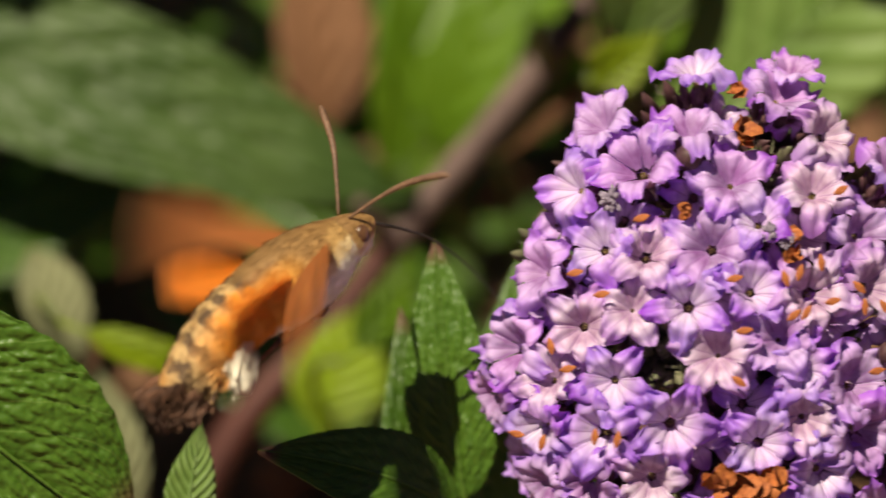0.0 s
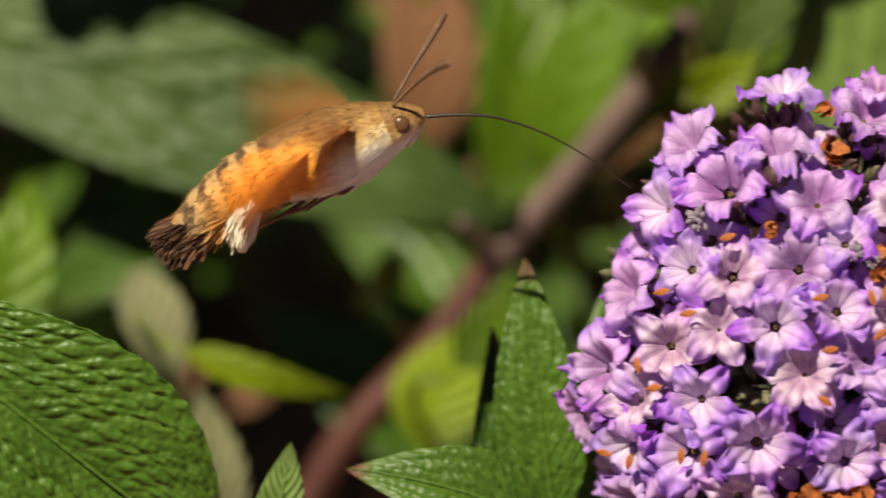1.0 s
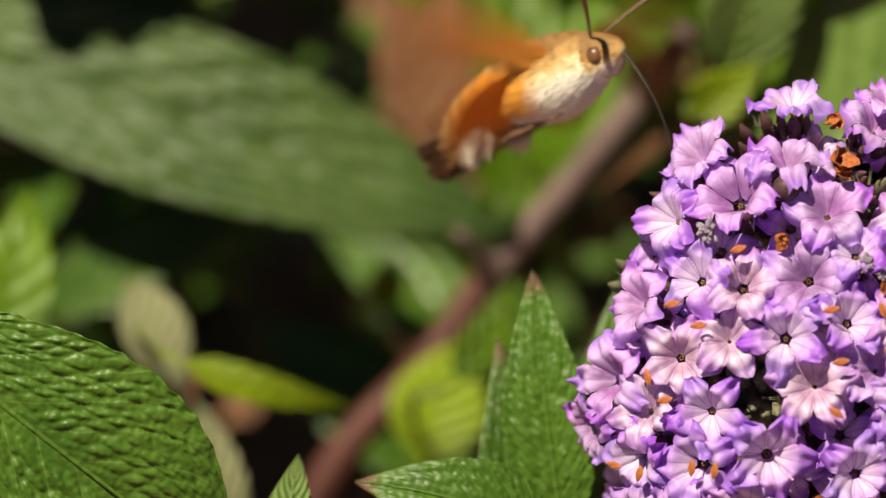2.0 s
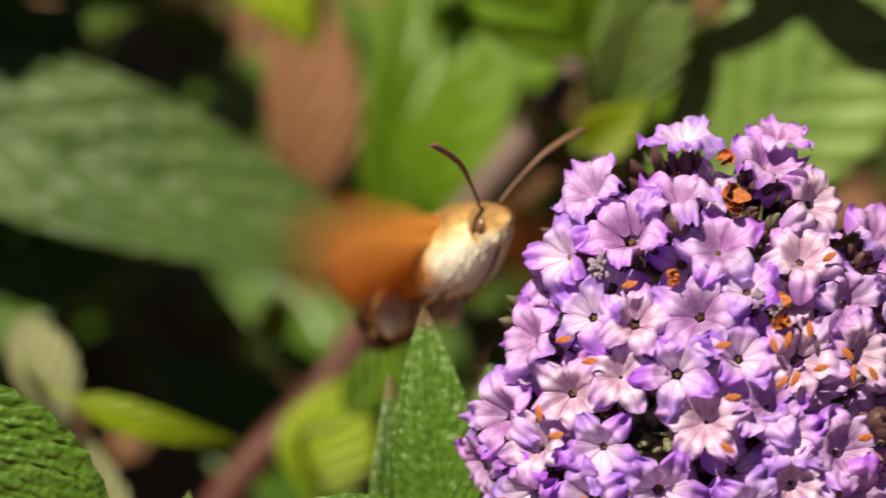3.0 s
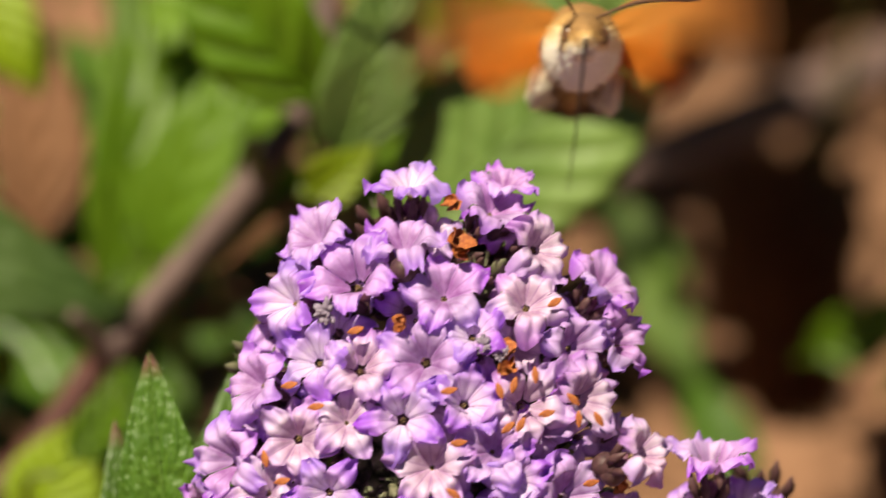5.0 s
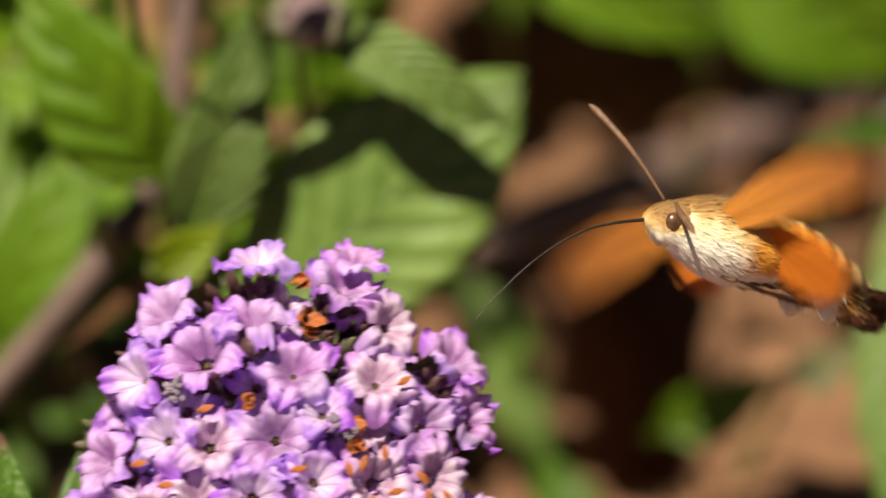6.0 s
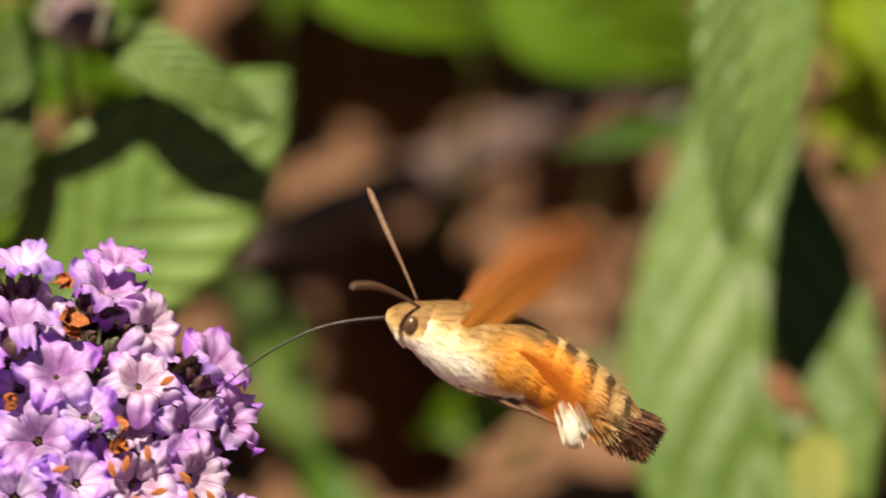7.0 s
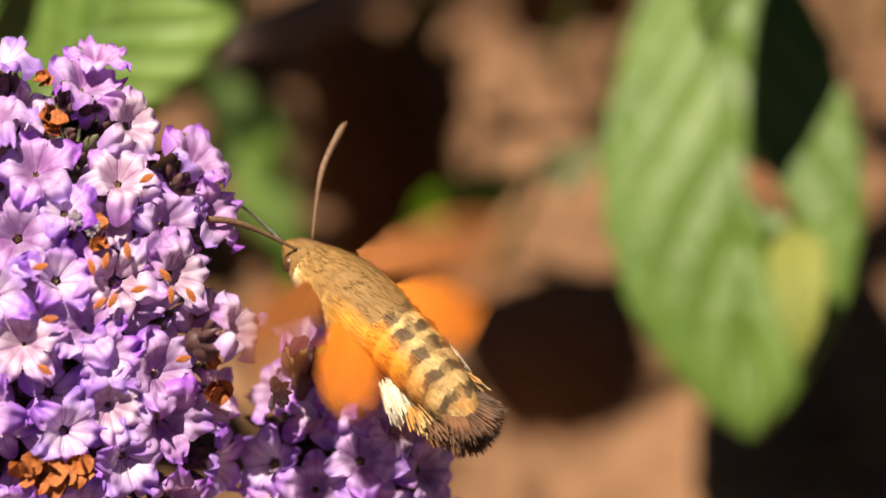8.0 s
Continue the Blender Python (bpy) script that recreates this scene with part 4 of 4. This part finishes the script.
def fur(rnd, v, f, at, n, back, long, wide):
    """One flat tapered scale lying backwards on the body."""
    d = (back + n * (rnd.uniform(0.0, 0.06) if rnd.random() < 0.8 else rnd.uniform(0.06, 0.36)) + back.cross(n) * rnd.uniform(-0.25, 0.25)).normalized()
    s = d.cross(n).normalized() * wide
    i = len(v)
    v += [at - s, at + s, at + d * long * 0.6 + s * 0.7, at + d * long, at + d * long * 0.6 - s * 0.7]
    f += [(i, i + 1, i + 2, i + 4), (i + 4, i + 2, i + 3)]


def body_part(name, profile, mat, parent, label, hairs, hair_long, seed, flat=0.95, sides=24, rings=0.0, chest=0.0):
    """A round furry body section: profile of (x, radius) in millimetres."""
    rnd = random.Random(seed)
    xs, rs = [p[0] for p in profile], [p[1] for p in profile]
    n = 40
    v, f = [], []

    def ring(x, th):
        r = float(np.interp(-x, [-a for a in xs], rs)) / 1000
        if rings:
            r *= 1 + rings * abs(sin(pi * x / 3.0))
        deep = 1 + chest * max(0.0, -cos(th)) * max(0.0, 1 - ((x - 4.0) / 6.5) ** 2)
        return Vector((x / 1000, r * sin(th) * flat, r * deep * cos(th) + spine(x / 1000)))

    for i in range(n + 1):
        x = xs[0] + (xs[-1] - xs[0]) * i / n
        for k in range(sides):
            v.append(ring(x, 2 * pi * k / sides))
    for i in range(n):
        for k in range(sides):
            k2 = (k + 1) % sides
            f.append((i * sides + k, i * sides + k2, (i + 1) * sides + k2, (i + 1) * sides + k))
    f.append(tuple(range(sides))[::-1])
    f.append(tuple(n * sides + k for k in range(sides)))
    for _ in range(hairs):
        x = rnd.uniform(xs[-1], xs[0])
        th = rnd.random() * 2 * pi
        at = ring(x, th)
        nrm = Vector((0, sin(th), cos(th)))
        back = (ring(x - 0.4, th) - ring(x + 0.4, th)).normalized()
        nrm = (nrm - back * nrm.dot(back)).normalized()
        fur(rnd, v, f, at - nrm * 0.00005, nrm, back, hair_long * rnd.uniform(0.6, 1.3), 0.00007)
    return part(name, mesh_of(name, v, f, [mat]), parent, label)


def brush(count, seed, root, spread_y, spread_z, lean, long, wide):
    rnd = random.Random(seed)
    v, f = [], []
    for _ in range(count):
        a, b = rnd.uniform(-1, 1), rnd.uniform(-1, 1)
        d = Vector((-1, a * spread_y, b * spread_z + lean)).normalized()
        at = root + Vector((rnd.uniform(-0.001, 0.002), a * 0.0016, b * 0.0012))
        l = long * rnd.uniform(0.7, 1.1) * (1 - 0.15 * abs(a))
        s = d.cross(Vector((0, rnd.uniform(-1, 1), 1))).normalized() * wide
        i = len(v)
        v += [at - s * 0.5, at + s * 0.5, at + d * l * 0.85 + s, at + d * l, at + d * l * 0.85 - s]
        f += [(i, i + 1, i + 2, i + 4), (i + 4, i + 2, i + 3)]
    return v, f


def wing_mesh(name, outline, mat, under, side, bow):
    """A wing that spreads along y from its hinge: outline gives (span, fore edge, hind edge) in millimetres."""
    v, f = [], []
    nc = 8
    spans = [o[0] for o in outline]
    n = 16
    for layer in (0, 1):
        for i in range(n + 1):
            y = spans[0] + (spans[-1] - spans[0]) * i / n
            a = float(np.interp(y, spans, [o[1] for o in outline]))
            b = float(np.interp(y, spans, [o[2] for o in outline]))
            for j in range(nc + 1):
                t = j / nc
                x = a + (b - a) * t
                x += 0.35 * noise.noise(Vector((y * 0.9, t * 3, side * 5 + len(outline)))) * (0.3 + abs(t - 0.5) * 2)
                z = bow * sin(pi * i / n) + 0.25 * sin(t * 11 + i * 0.1) * 0.3
                v.append((x / 1000, side * y / 1000, z / 1000 - layer * 0.00006))
    row, cnt = nc + 1, (n + 1) * (nc + 1)
    for i in range(n):
        for j in range(nc):
            q = (i * row + j, i * row + j + 1, (i + 1) * row + j + 1, (i + 1) * row + j)
            f.append(q)
            f.append(tuple(k + cnt for k in q[::-1]))
    return mesh_of(name, v, f, [mat, under], face_mats=[k % 2 for k in range(len(f))])


FORE = [(0, 1.4, -1.8), (4, 2.2, -3.2), (9, 2.4, -4.6), (14, 1.6, -5.4), (18, 0.0, -5.4), (21, -2.2, -5.2), (22.5, -4.0, -4.8)]
HIND = [(0, 1.0, -2.8), (3, 1.6, -5.6), (7, 1.4, -7.2), (10, 0.0, -6.8), (12, -1.8, -5.2), (13, -3.0, -3.8)]


def build_moth():
    m = empty("hawk_moth", (0, 0, 0), "brown hovering hawk moth with orange wings", "moth")
    body_part("head", [(15.2, 0.6), (14.7, 1.2), (13.7, 2.0), (12.4, 2.7), (11.0, 3.2), (10.0, 3.5)], HEAD_FUR, m, "furry brown and white head", 1800, 0.0009, 1)
    body_part("thorax", [(11.3, 2.8), (10.2, 3.4), (9.0, 3.9), (7.0, 4.6), (5.0, 5.1), (2.0, 5.5), (-1.5, 5.3), (-5.0, 4.7), (-6.0, 4.1)], FUR, m, "olive brown furry thorax", 12000, 0.0013, 2, 0.97, chest=0.10)
    ab = body_part("abdomen", [(-3.5, 4.5), (-7.0, 4.5), (-11.0, 4.2), (-15.0, 3.7), (-18.5, 3.0), (-20.5, 2.2)], ABDOMEN, m, "banded tawny and black abdomen", 5500, 0.0013, 3, 1.0, 24, 0.05)
    for s in (-1, 1):
        v, f = brush(220, 11, Vector((-0.0105, s * 0.0042, -0.0020 + spine(-0.0105))), 0.22, 0.26, -1.1, 0.0046, 0.00012)
        knob = [Vector((-0.0104 - 0.0022 * k / 6, s * (0.0043 + 0.0008 * k / 6), -0.0016 - 0.0050 * k / 6 + spine(-0.0105))) for k in range(7)]
        v2, f2 = tube_data(knob, [0.0006, 0.0010, 0.0013, 0.0014, 0.0013, 0.0010, 0.0005], 10)
        f += [tuple(i + len(v) for i in q) for q in f2]
        v += v2
        part("side_tuft", mesh_of("side_tuft", v, f, [WHITE_FUR]), ab, "white tuft of scales")
        for k, x in enumerate((-0.0150, -0.0175)):
            v, f = brush(170, 12 + k, Vector((x, s * 0.0034, -0.0016 + spine(x))), 0.3, 0.4, -0.45, 0.0026, 0.00011)
            part("side_tuft", mesh_of("side_tuft", v, f, [TUFT if k else ABDOMEN]), ab)
    v, f = brush(8000, 15, Vector((-0.0178, 0, spine(-0.0178))), 0.66, 0.42, -0.36, 0.0054, 0.00007)
    part("tail_tuft", mesh_of("tail_tuft", v, f, [TUFT]), m, "blackish brown fan of tail scales")
    feelers = []
    for s in (-1, 1):
        # eye with its rim
        v, f = [], []
        for i in range(9):
            a = pi * 0.5 * i / 8
            for k in range(16):
                th = 2 * pi * k / 16
                v.append((0.00108 * sin(a) * cos(th), s * 0.0008 * cos(a), 0.00122 * sin(a) * sin(th)))
        for i in range(8):
            for k in range(16):
                k2 = (k + 1) % 16
                q = (i * 16 + k, i * 16 + k2, (i + 1) * 16 + k2, (i + 1) * 16 + k)
                f.append(q)
        part("eye", mesh_of("eye", v, f, [EYE_MAT]), m, "large dark brown eye", pose(0.0122, s * 0.00228, 0.0002, 0, 0, -s * 22))
        # antenna: thin at the root, clubbed, with a hooked tip
        pts = [Vector((0.0, 0, 0)), Vector((0.0034, s * 0.0024, 0.0026)), Vector((0.0066, s * 0.0052, 0.0048)), Vector((0.0094, s * 0.0094, 0.0066)), Vector((0.0100, s * 0.0108, 0.0068))]
        path, rad = grow(pts, [0.00018, 0.00026, 0.00042, 0.00048, 0.00004], 5)
        v, f = tube_data(path, rad, 8)
        feelers.append((s, part("antenna", mesh_of("antenna", v, f, [ANTENNA]), m, "clubbed brown antenna", pose(0.0119, s * 0.0014, 0.0026))))
        # palp
        v, f = tube_data([(-0.0016, 0, -0.0022), (-0.0004, 0, -0.0012), (0.0006, 0, -0.0001), (0.0013, 0, 0.0010)], [0.0005, 0.0008, 0.0006, 0.0002], 10)
        part("palp", mesh_of("palp", v, f, [PALP]), m, "blunt whitish palp", pose(0.0131, s * 0.00075, -0.0007))
        # folded legs
        for k, (x0, x1) in enumerate(((0.004, 0.0005), (0.0, -0.0065), (-0.003, -0.0105))):
            path, rad = grow([Vector((x0, s * 0.002, -0.0046)), Vector(((x0 + x1) / 2, s * 0.0030, -0.0052)), Vector((x1, s * 0.0026, -0.0050 - 0.0003 * k)), Vector((x1 - 0.004, s * 0.0024, -0.0058))], [0.00036, 0.00028, 0.00020, 0.00012], 5)
            v, f = tube_data(path, rad, 7)
            part("leg", mesh_of("leg", v, f, [ANTENNA]), m)
    # proboscis: thin dark tube that bends down towards its end
    path, rad = grow([Vector((0, 0, 0)), Vector((0.0045, 0, 0.0006)), Vector((0.009, 0, 0.0006)), Vector((0.0148, 0, -0.0008)), Vector((0.0206, 0, -0.0034)), Vector((0.0268, 0, -0.0072))], [0.00028, 0.00022, 0.00017, 0.00013, 0.00010, 0.00007], 6)
    v, f = tube_data(path, rad, 8)
    pro = part("proboscis", mesh_of("proboscis", v, f, [DARK]), m, "long thin dark proboscis", pose(0.0150, 0, -0.0004))
    wings = []
    for s in (-1, 1):
        fw = part("forewing", wing_mesh("forewing", FORE, FOREWING, FOREWING_UNDER, s, 1.2), m, "brown forewing", pose(0.0055, s * 0.0040, 0.0024))
        hw = part("hindwing", wing_mesh("hindwing", HIND, HINDWING, HINDWING, s, 0.8), m, "orange hindwing", pose(-0.0005, s * 0.0042, 0.0014))
        wings.append((s, fw, hw))
    return m, pro, feelers, wings


moth, proboscis, feelers, wings = build_moth()

# ---- what moves ----
# seconds; lift of the wing on the moth's own left and its sweep backwards; the same of the other wing (degrees);
# turn of the blade round its span, how the hindwings stand to the body and the strength of the beat
BEAT = [(0.0, 34, 54, -2, 30, 15, 22, 1.0), (0.5, 50, 46, -2, -6, 25, -20, 0.8), (1.0, 2, 38, 6, 26, 15, -14, 1.0), (1.2, 10, 40, 10, 30, 15, -14, 1.0), (2.3, -10, -20, 44, 30, 60, -20, 1.0),
        (2.5, -42, -32, 72, 26, 72, -20, 0.6), (3.0, -12, 34, 12, 22, 60, 4, 0.7), (3.5, -6, 20, 46, 32, 75, 10, 0.6), (4.0, 12, 22, 0, 12, 65, -4, 0.8), (4.5, 24, -44, 6, -32, 75, -4, 0.8),
        (4.7, 20, -30, 8, -20, 70, -10, 1.0), (5.8, 40, 16, -20, -30, 55, -14, 1.0), (6.0, 38, 26, -32, -46, 60, -14, 0.3), (6.5, 6, 38, -10, -10, 50, -14, 0.9), (6.85, 40, 50, 50, 70, 55, -24, 0.7), (7.0, 66, 74, 62, 92, 60, -24, 0.4),
        (7.2, 34, 14, 30, 40, 18, -20, 0.9), (7.5, 18, 6, -16, 18, 20, -14, 0.9), (8.0, 18, 10, -4, 18, 20, -14, 0.9)]
# seconds, droop of the proboscis (degrees)
DROOP = [(0.0, 52), (0.5, 30), (0.8, 20), (1.0, 26), (1.2, 26), (1.7, 40), (2.0, 80), (2.2, 150), (2.3, 152), (4.7, 152), (5.1, 110), (5.5, 60), (5.8, 26), (6.0, 26), (6.5, 30), (6.8, 30), (7.1, 34), (7.5, 8), (8.0, 2)]

# seconds, the way of the antenna on the moth's own left and of the other one
FEEL = [(0.0, (7.7, 9.0, 9.2), (9.2, -11.8, 1.4)), (0.5, (6.8, 11.6, 6.8), (9.8, -10.3, 4.9)), (1.0, (8.5, 11.0, 5.2), (9.4, -10.9, 4.5)), (2.5, (7.1, 13.2, 2.0), (8.1, -10.1, 7.7)),
        (3.0, (4.1, 13.0, 6.3), (8.9, -10.1, 6.5)), (3.5, (4.3, 13.2, 5.8), (6.7, -11.0, 7.8)), (4.0, (10.4, 9.8, 4.7), (7.1, -13.1, 1.6)), (4.5, (10.6, 9.7, 4.2), (11.5, -9.3, 2.5)),
        (6.0, (4.5, 13.4, -3.6), (8.9, -7.9, 9.2)), (6.5, (7.8, 12.3, 3.5), (10.7, -6.5, 8.4)), (7.0, (10.0, 11.1, 1.8), (9.3, -7.2, 9.3)), (7.5, (9.7, 10.3, 5.0), (6.2, -10.0, 9.3)), (8.0, (8.4, 11.2, 5.5), (6.7, -11.1, 7.6))]


def hinge(x, y, z, lift, sweep, turn):
    """A wing's pose on the body."""
    return pose(x, y, z, 0, 0, sweep) @ pose(0, 0, 0, lift, 0, 0) @ pose(0, 0, 0, 0, turn, 0)


def motions():
    walk(moth, [
        (0.000, pose(-0.04287, -0.01239, 0.12065, -28.25, -11.07, 39.72)),
        (0.033, pose(-0.04395, -0.01236, 0.12089, -28.14, -11.91, 38.52)),
        (0.100, pose(-0.06024, 0.00106, 0.13360, -38.36, -2.78, 9.69)),
        (0.200, pose(-0.05430, -0.00324, 0.13298, -30.90, -2.90, 19.84)),
        (0.300, pose(-0.04578, -0.00584, 0.13151, -29.98, -6.51, 23.53)),
        (0.400, pose(-0.04310, -0.00590, 0.13232, -25.26, -10.67, 23.67)),
        (0.467, pose(-0.04162, -0.00595, 0.13497, -22.20, -7.85, 25.75)),
        (0.500, pose(-0.04202, -0.00603, 0.13524, -21.84, -8.54, 25.16)),
        (0.533, pose(-0.04245, -0.00567, 0.13545, -19.02, -8.88, 24.61)),
        (0.600, pose(-0.04935, 0.00380, 0.13790, -25.02, -15.28, 21.54)),
        (0.700, pose(-0.05101, 0.00518, 0.13917, -29.85, -12.12, 13.61)),
        (0.800, pose(-0.05356, 0.01169, 0.13444, -32.82, -17.01, 2.66)),
        (0.900, pose(-0.04999, 0.00812, 0.13092, -28.99, -19.67, 5.03)),
        (0.967, pose(-0.04990, 0.00510, 0.13046, -28.37, -17.60, 11.63)),
        (1.000, pose(-0.05004, 0.00493, 0.13068, -26.95, -17.75, 11.45)),
        (1.033, pose(-0.05015, 0.00486, 0.13050, -26.90, -17.75, 11.37)),
        (1.100, pose(-0.04607, 0.00392, 0.12843, -26.23, -17.60, 9.54)),
        (1.200, pose(-0.04765, 0.00353, 0.12887, -25.88, -16.05, 10.76)),
        (1.750, pose(-0.03349, 0.02498, 0.12608, -28.81, -27.96, -16.05)),
        (2.300, pose(-0.01733, 0.03477, 0.12025, -15.72, -47.14, -30.78)),
        (2.400, pose(-0.02013, 0.03570, 0.11792, -13.66, -44.52, -32.81)),
        (2.467, pose(-0.02042, 0.03275, 0.11425, -13.35, -42.96, -32.73)),
        (2.500, pose(-0.02010, 0.03258, 0.11401, -13.29, -42.82, -32.76)),
        (2.533, pose(-0.01969, 0.03257, 0.11388, -13.67, -42.80, -33.37)),
        (2.600, pose(-0.02142, 0.03091, 0.11160, -13.92, -40.64, -34.83)),
        (2.700, pose(-0.02282, 0.02992, 0.11073, -19.08, -43.02, -31.18)),
        (2.800, pose(-0.02245, 0.02919, 0.10946, -20.49, -45.74, -33.71)),
        (2.900, pose(-0.02387, 0.02649, 0.10640, -24.01, -43.77, -31.07)),
        (2.967, pose(-0.02160, 0.02596, 0.10485, -21.43, -48.47, -39.60)),
        (3.000, pose(-0.02085, 0.02602, 0.10479, -21.62, -49.11, -40.79)),
        (3.033, pose(-0.02045, 0.02607, 0.10489, -21.16, -48.75, -40.81)),
        (3.100, pose(-0.02125, 0.02599, 0.10507, -21.66, -46.01, -37.79)),
        (3.200, pose(-0.02036, 0.02741, 0.10658, -18.21, -43.77, -40.78)),
        (3.300, pose(-0.02174, 0.02714, 0.10734, -20.65, -40.70, -34.73)),
        (3.467, pose(-0.02111, 0.02689, 0.10722, -17.52, -39.80, -38.60)),
        (3.500, pose(-0.02077, 0.02689, 0.10735, -17.37, -39.26, -38.46)),
        (3.533, pose(-0.02054, 0.02690, 0.10747, -19.17, -39.67, -38.46)),
        (3.700, pose(-0.02225, 0.02747, 0.10863, -28.20, -41.28, -38.71)),
        (3.800, pose(-0.02071, 0.02839, 0.10922, -31.72, -46.74, -42.63)),
        (3.900, pose(-0.00158, 0.04063, 0.12377, -32.58, -43.51, -47.20)),
        (3.967, pose(0.00505, 0.03880, 0.12300, -26.91, -52.36, -62.62)),
        (4.000, pose(0.00575, 0.03873, 0.12298, -27.77, -53.48, -63.38)),
        (4.033, pose(0.00623, 0.03881, 0.12302, -26.95, -52.75, -64.30)),
        (4.100, pose(0.00477, 0.03835, 0.12198, -22.76, -50.41, -70.16)),
        (4.300, pose(0.01362, 0.03954, 0.12321, -17.23, -45.21, -76.60)),
        (4.467, pose(0.01951, 0.04129, 0.12530, -12.77, -42.54, -81.78)),
        (4.500, pose(0.02026, 0.04145, 0.12547, -12.01, -41.90, -82.59)),
        (4.533, pose(0.02091, 0.04151, 0.12557, -11.64, -41.99, -82.85)),
        (4.700, pose(0.01853, 0.04178, 0.12571, -7.83, -43.66, -87.26)),
        (5.000, pose(0.03216, 0.04217, 0.13407, -5.17, -44.56, -89.33)),
        (5.300, pose(0.05257, 0.03569, 0.13482, 18.24, -40.38, -122.27)),
        (5.550, pose(0.06219, 0.02905, 0.13336, 32.96, -34.03, -144.26)),
        (5.800, pose(0.06773, 0.02362, 0.13507, 36.82, -24.02, -164.24)),
        (5.900, pose(0.06753, 0.02144, 0.13313, 36.55, -26.47, -169.04)),
        (5.967, pose(0.07057, 0.02048, 0.13174, 34.65, -26.78, -167.06)),
        (6.000, pose(0.07192, 0.02050, 0.13191, 33.95, -26.75, -166.99)),
        (6.033, pose(0.07275, 0.02046, 0.13216, 35.37, -27.11, -165.98)),
        (6.100, pose(0.07107, 0.02119, 0.13385, 37.96, -24.52, -164.38)),
        (6.200, pose(0.07156, 0.01946, 0.13332, 37.65, -22.21, -162.75)),
        (6.300, pose(0.06853, 0.01728, 0.13316, 38.90, -22.44, -167.28)),
        (6.400, pose(0.06539, 0.01781, 0.13698, 41.32, -20.73, -171.66)),
        (6.467, pose(0.06636, 0.01552, 0.13569, 43.52, -19.49, -171.38)),
        (6.500, pose(0.06741, 0.01530, 0.13574, 44.61, -19.99, -170.44)),
        (6.533, pose(0.06862, 0.01525, 0.13595, 43.62, -20.04, -170.41)),
        (6.600, pose(0.07850, 0.01630, 0.13828, 42.16, -23.62, -171.53)),
        (6.700, pose(0.07853, 0.00592, 0.13532, 38.68, -14.92, 175.51)),
        (6.800, pose(0.07476, 0.00400, 0.13350, 33.27, -11.34, 177.01)),
        (6.900, pose(0.07160, 0.00164, 0.13128, 29.12, -19.44, 173.73)),
        (6.967, pose(0.06921, -0.00040, 0.13104, 26.91, -18.62, 172.17)),
        (7.000, pose(0.06962, -0.00069, 0.13111, 25.88, -18.42, 172.10)),
        (7.033, pose(0.06989, -0.00105, 0.13050, 26.44, -18.15, 172.00)),
        (7.100, pose(0.06809, -0.00446, 0.12779, 25.62, -15.54, 170.96)),
        (7.200, pose(0.06631, -0.00593, 0.12717, 23.46, -14.68, 168.30)),
        (7.300, pose(0.07042, -0.00506, 0.12774, 17.35, -16.14, 165.42)),
        (7.400, pose(0.06246, -0.01042, 0.12446, 4.92, -8.04, 149.71)),
        (7.467, pose(0.06204, -0.01072, 0.12173, 2.04, -6.07, 140.73)),
        (7.500, pose(0.06244, -0.01077, 0.12111, 2.45, -5.88, 140.00)),
        (7.533, pose(0.06253, -0.01112, 0.12038, 1.99, -5.85, 139.87)),
        (7.600, pose(0.06431, -0.00812, 0.12001, 0.02, -6.15, 138.72)),
        (7.700, pose(0.06191, -0.00704, 0.11783, -0.91, -2.55, 136.92)),
        (7.800, pose(0.05941, -0.00726, 0.11498, -1.46, 0.01, 129.30)),
        (7.900, pose(0.05882, -0.00427, 0.11282, -2.28, -3.94, 129.14)),
        (7.967, pose(0.05638, -0.00477, 0.10825, -2.96, -6.36, 130.52)),
        (8.000, pose(0.05609, -0.00497, 0.10772, -3.34, -6.53, 130.63)),
    ])
    walk(proboscis, [(t, pose(0.0150, 0, -0.0004, 0, a, 0)) for t, a in DROOP])
    for s, feeler in feelers:
        rest = Vector((0.0100, s * 0.0108, 0.0068))
        walk(feeler, [(t, pose(0.0119, s * 0.0014, 0.0026) @ rest.rotation_difference(Vector(own if s > 0 else other)).to_matrix().to_4x4()) for t, own, other in FEEL])
    times = [b[0] for b in BEAT]
    for s, fw, hw in wings:
        fore_rows, hind_rows = [], []
        for k in range(-1, 242):
            t = k / 30
            values = [float(np.interp(t, times, [b[c] for b in BEAT])) for c in range(1, 8)]
            lift, sweep = values[:2] if s > 0 else values[2:4]
            turn, hind, power = values[4:]
            beat = (0, 80, 27, -27, -80)[k % 5] * power
            up = max(-70.0, min(92.0, lift + beat))
            low = max(-60.0, min(80.0, lift * 0.25 + beat + hind))
            fore_rows.append((t, hinge(0.0055, s * 0.0040, 0.0024, s * up, s * (sweep - beat * 0.5), -turn)))
            hind_rows.append((t, hinge(-0.0005, s * 0.0042, 0.0014, s * low, s * (sweep * 0.7 + 20 - beat * 0.5), -turn)))
        walk(fw, fore_rows)
        walk(hw, hind_rows)


motions()
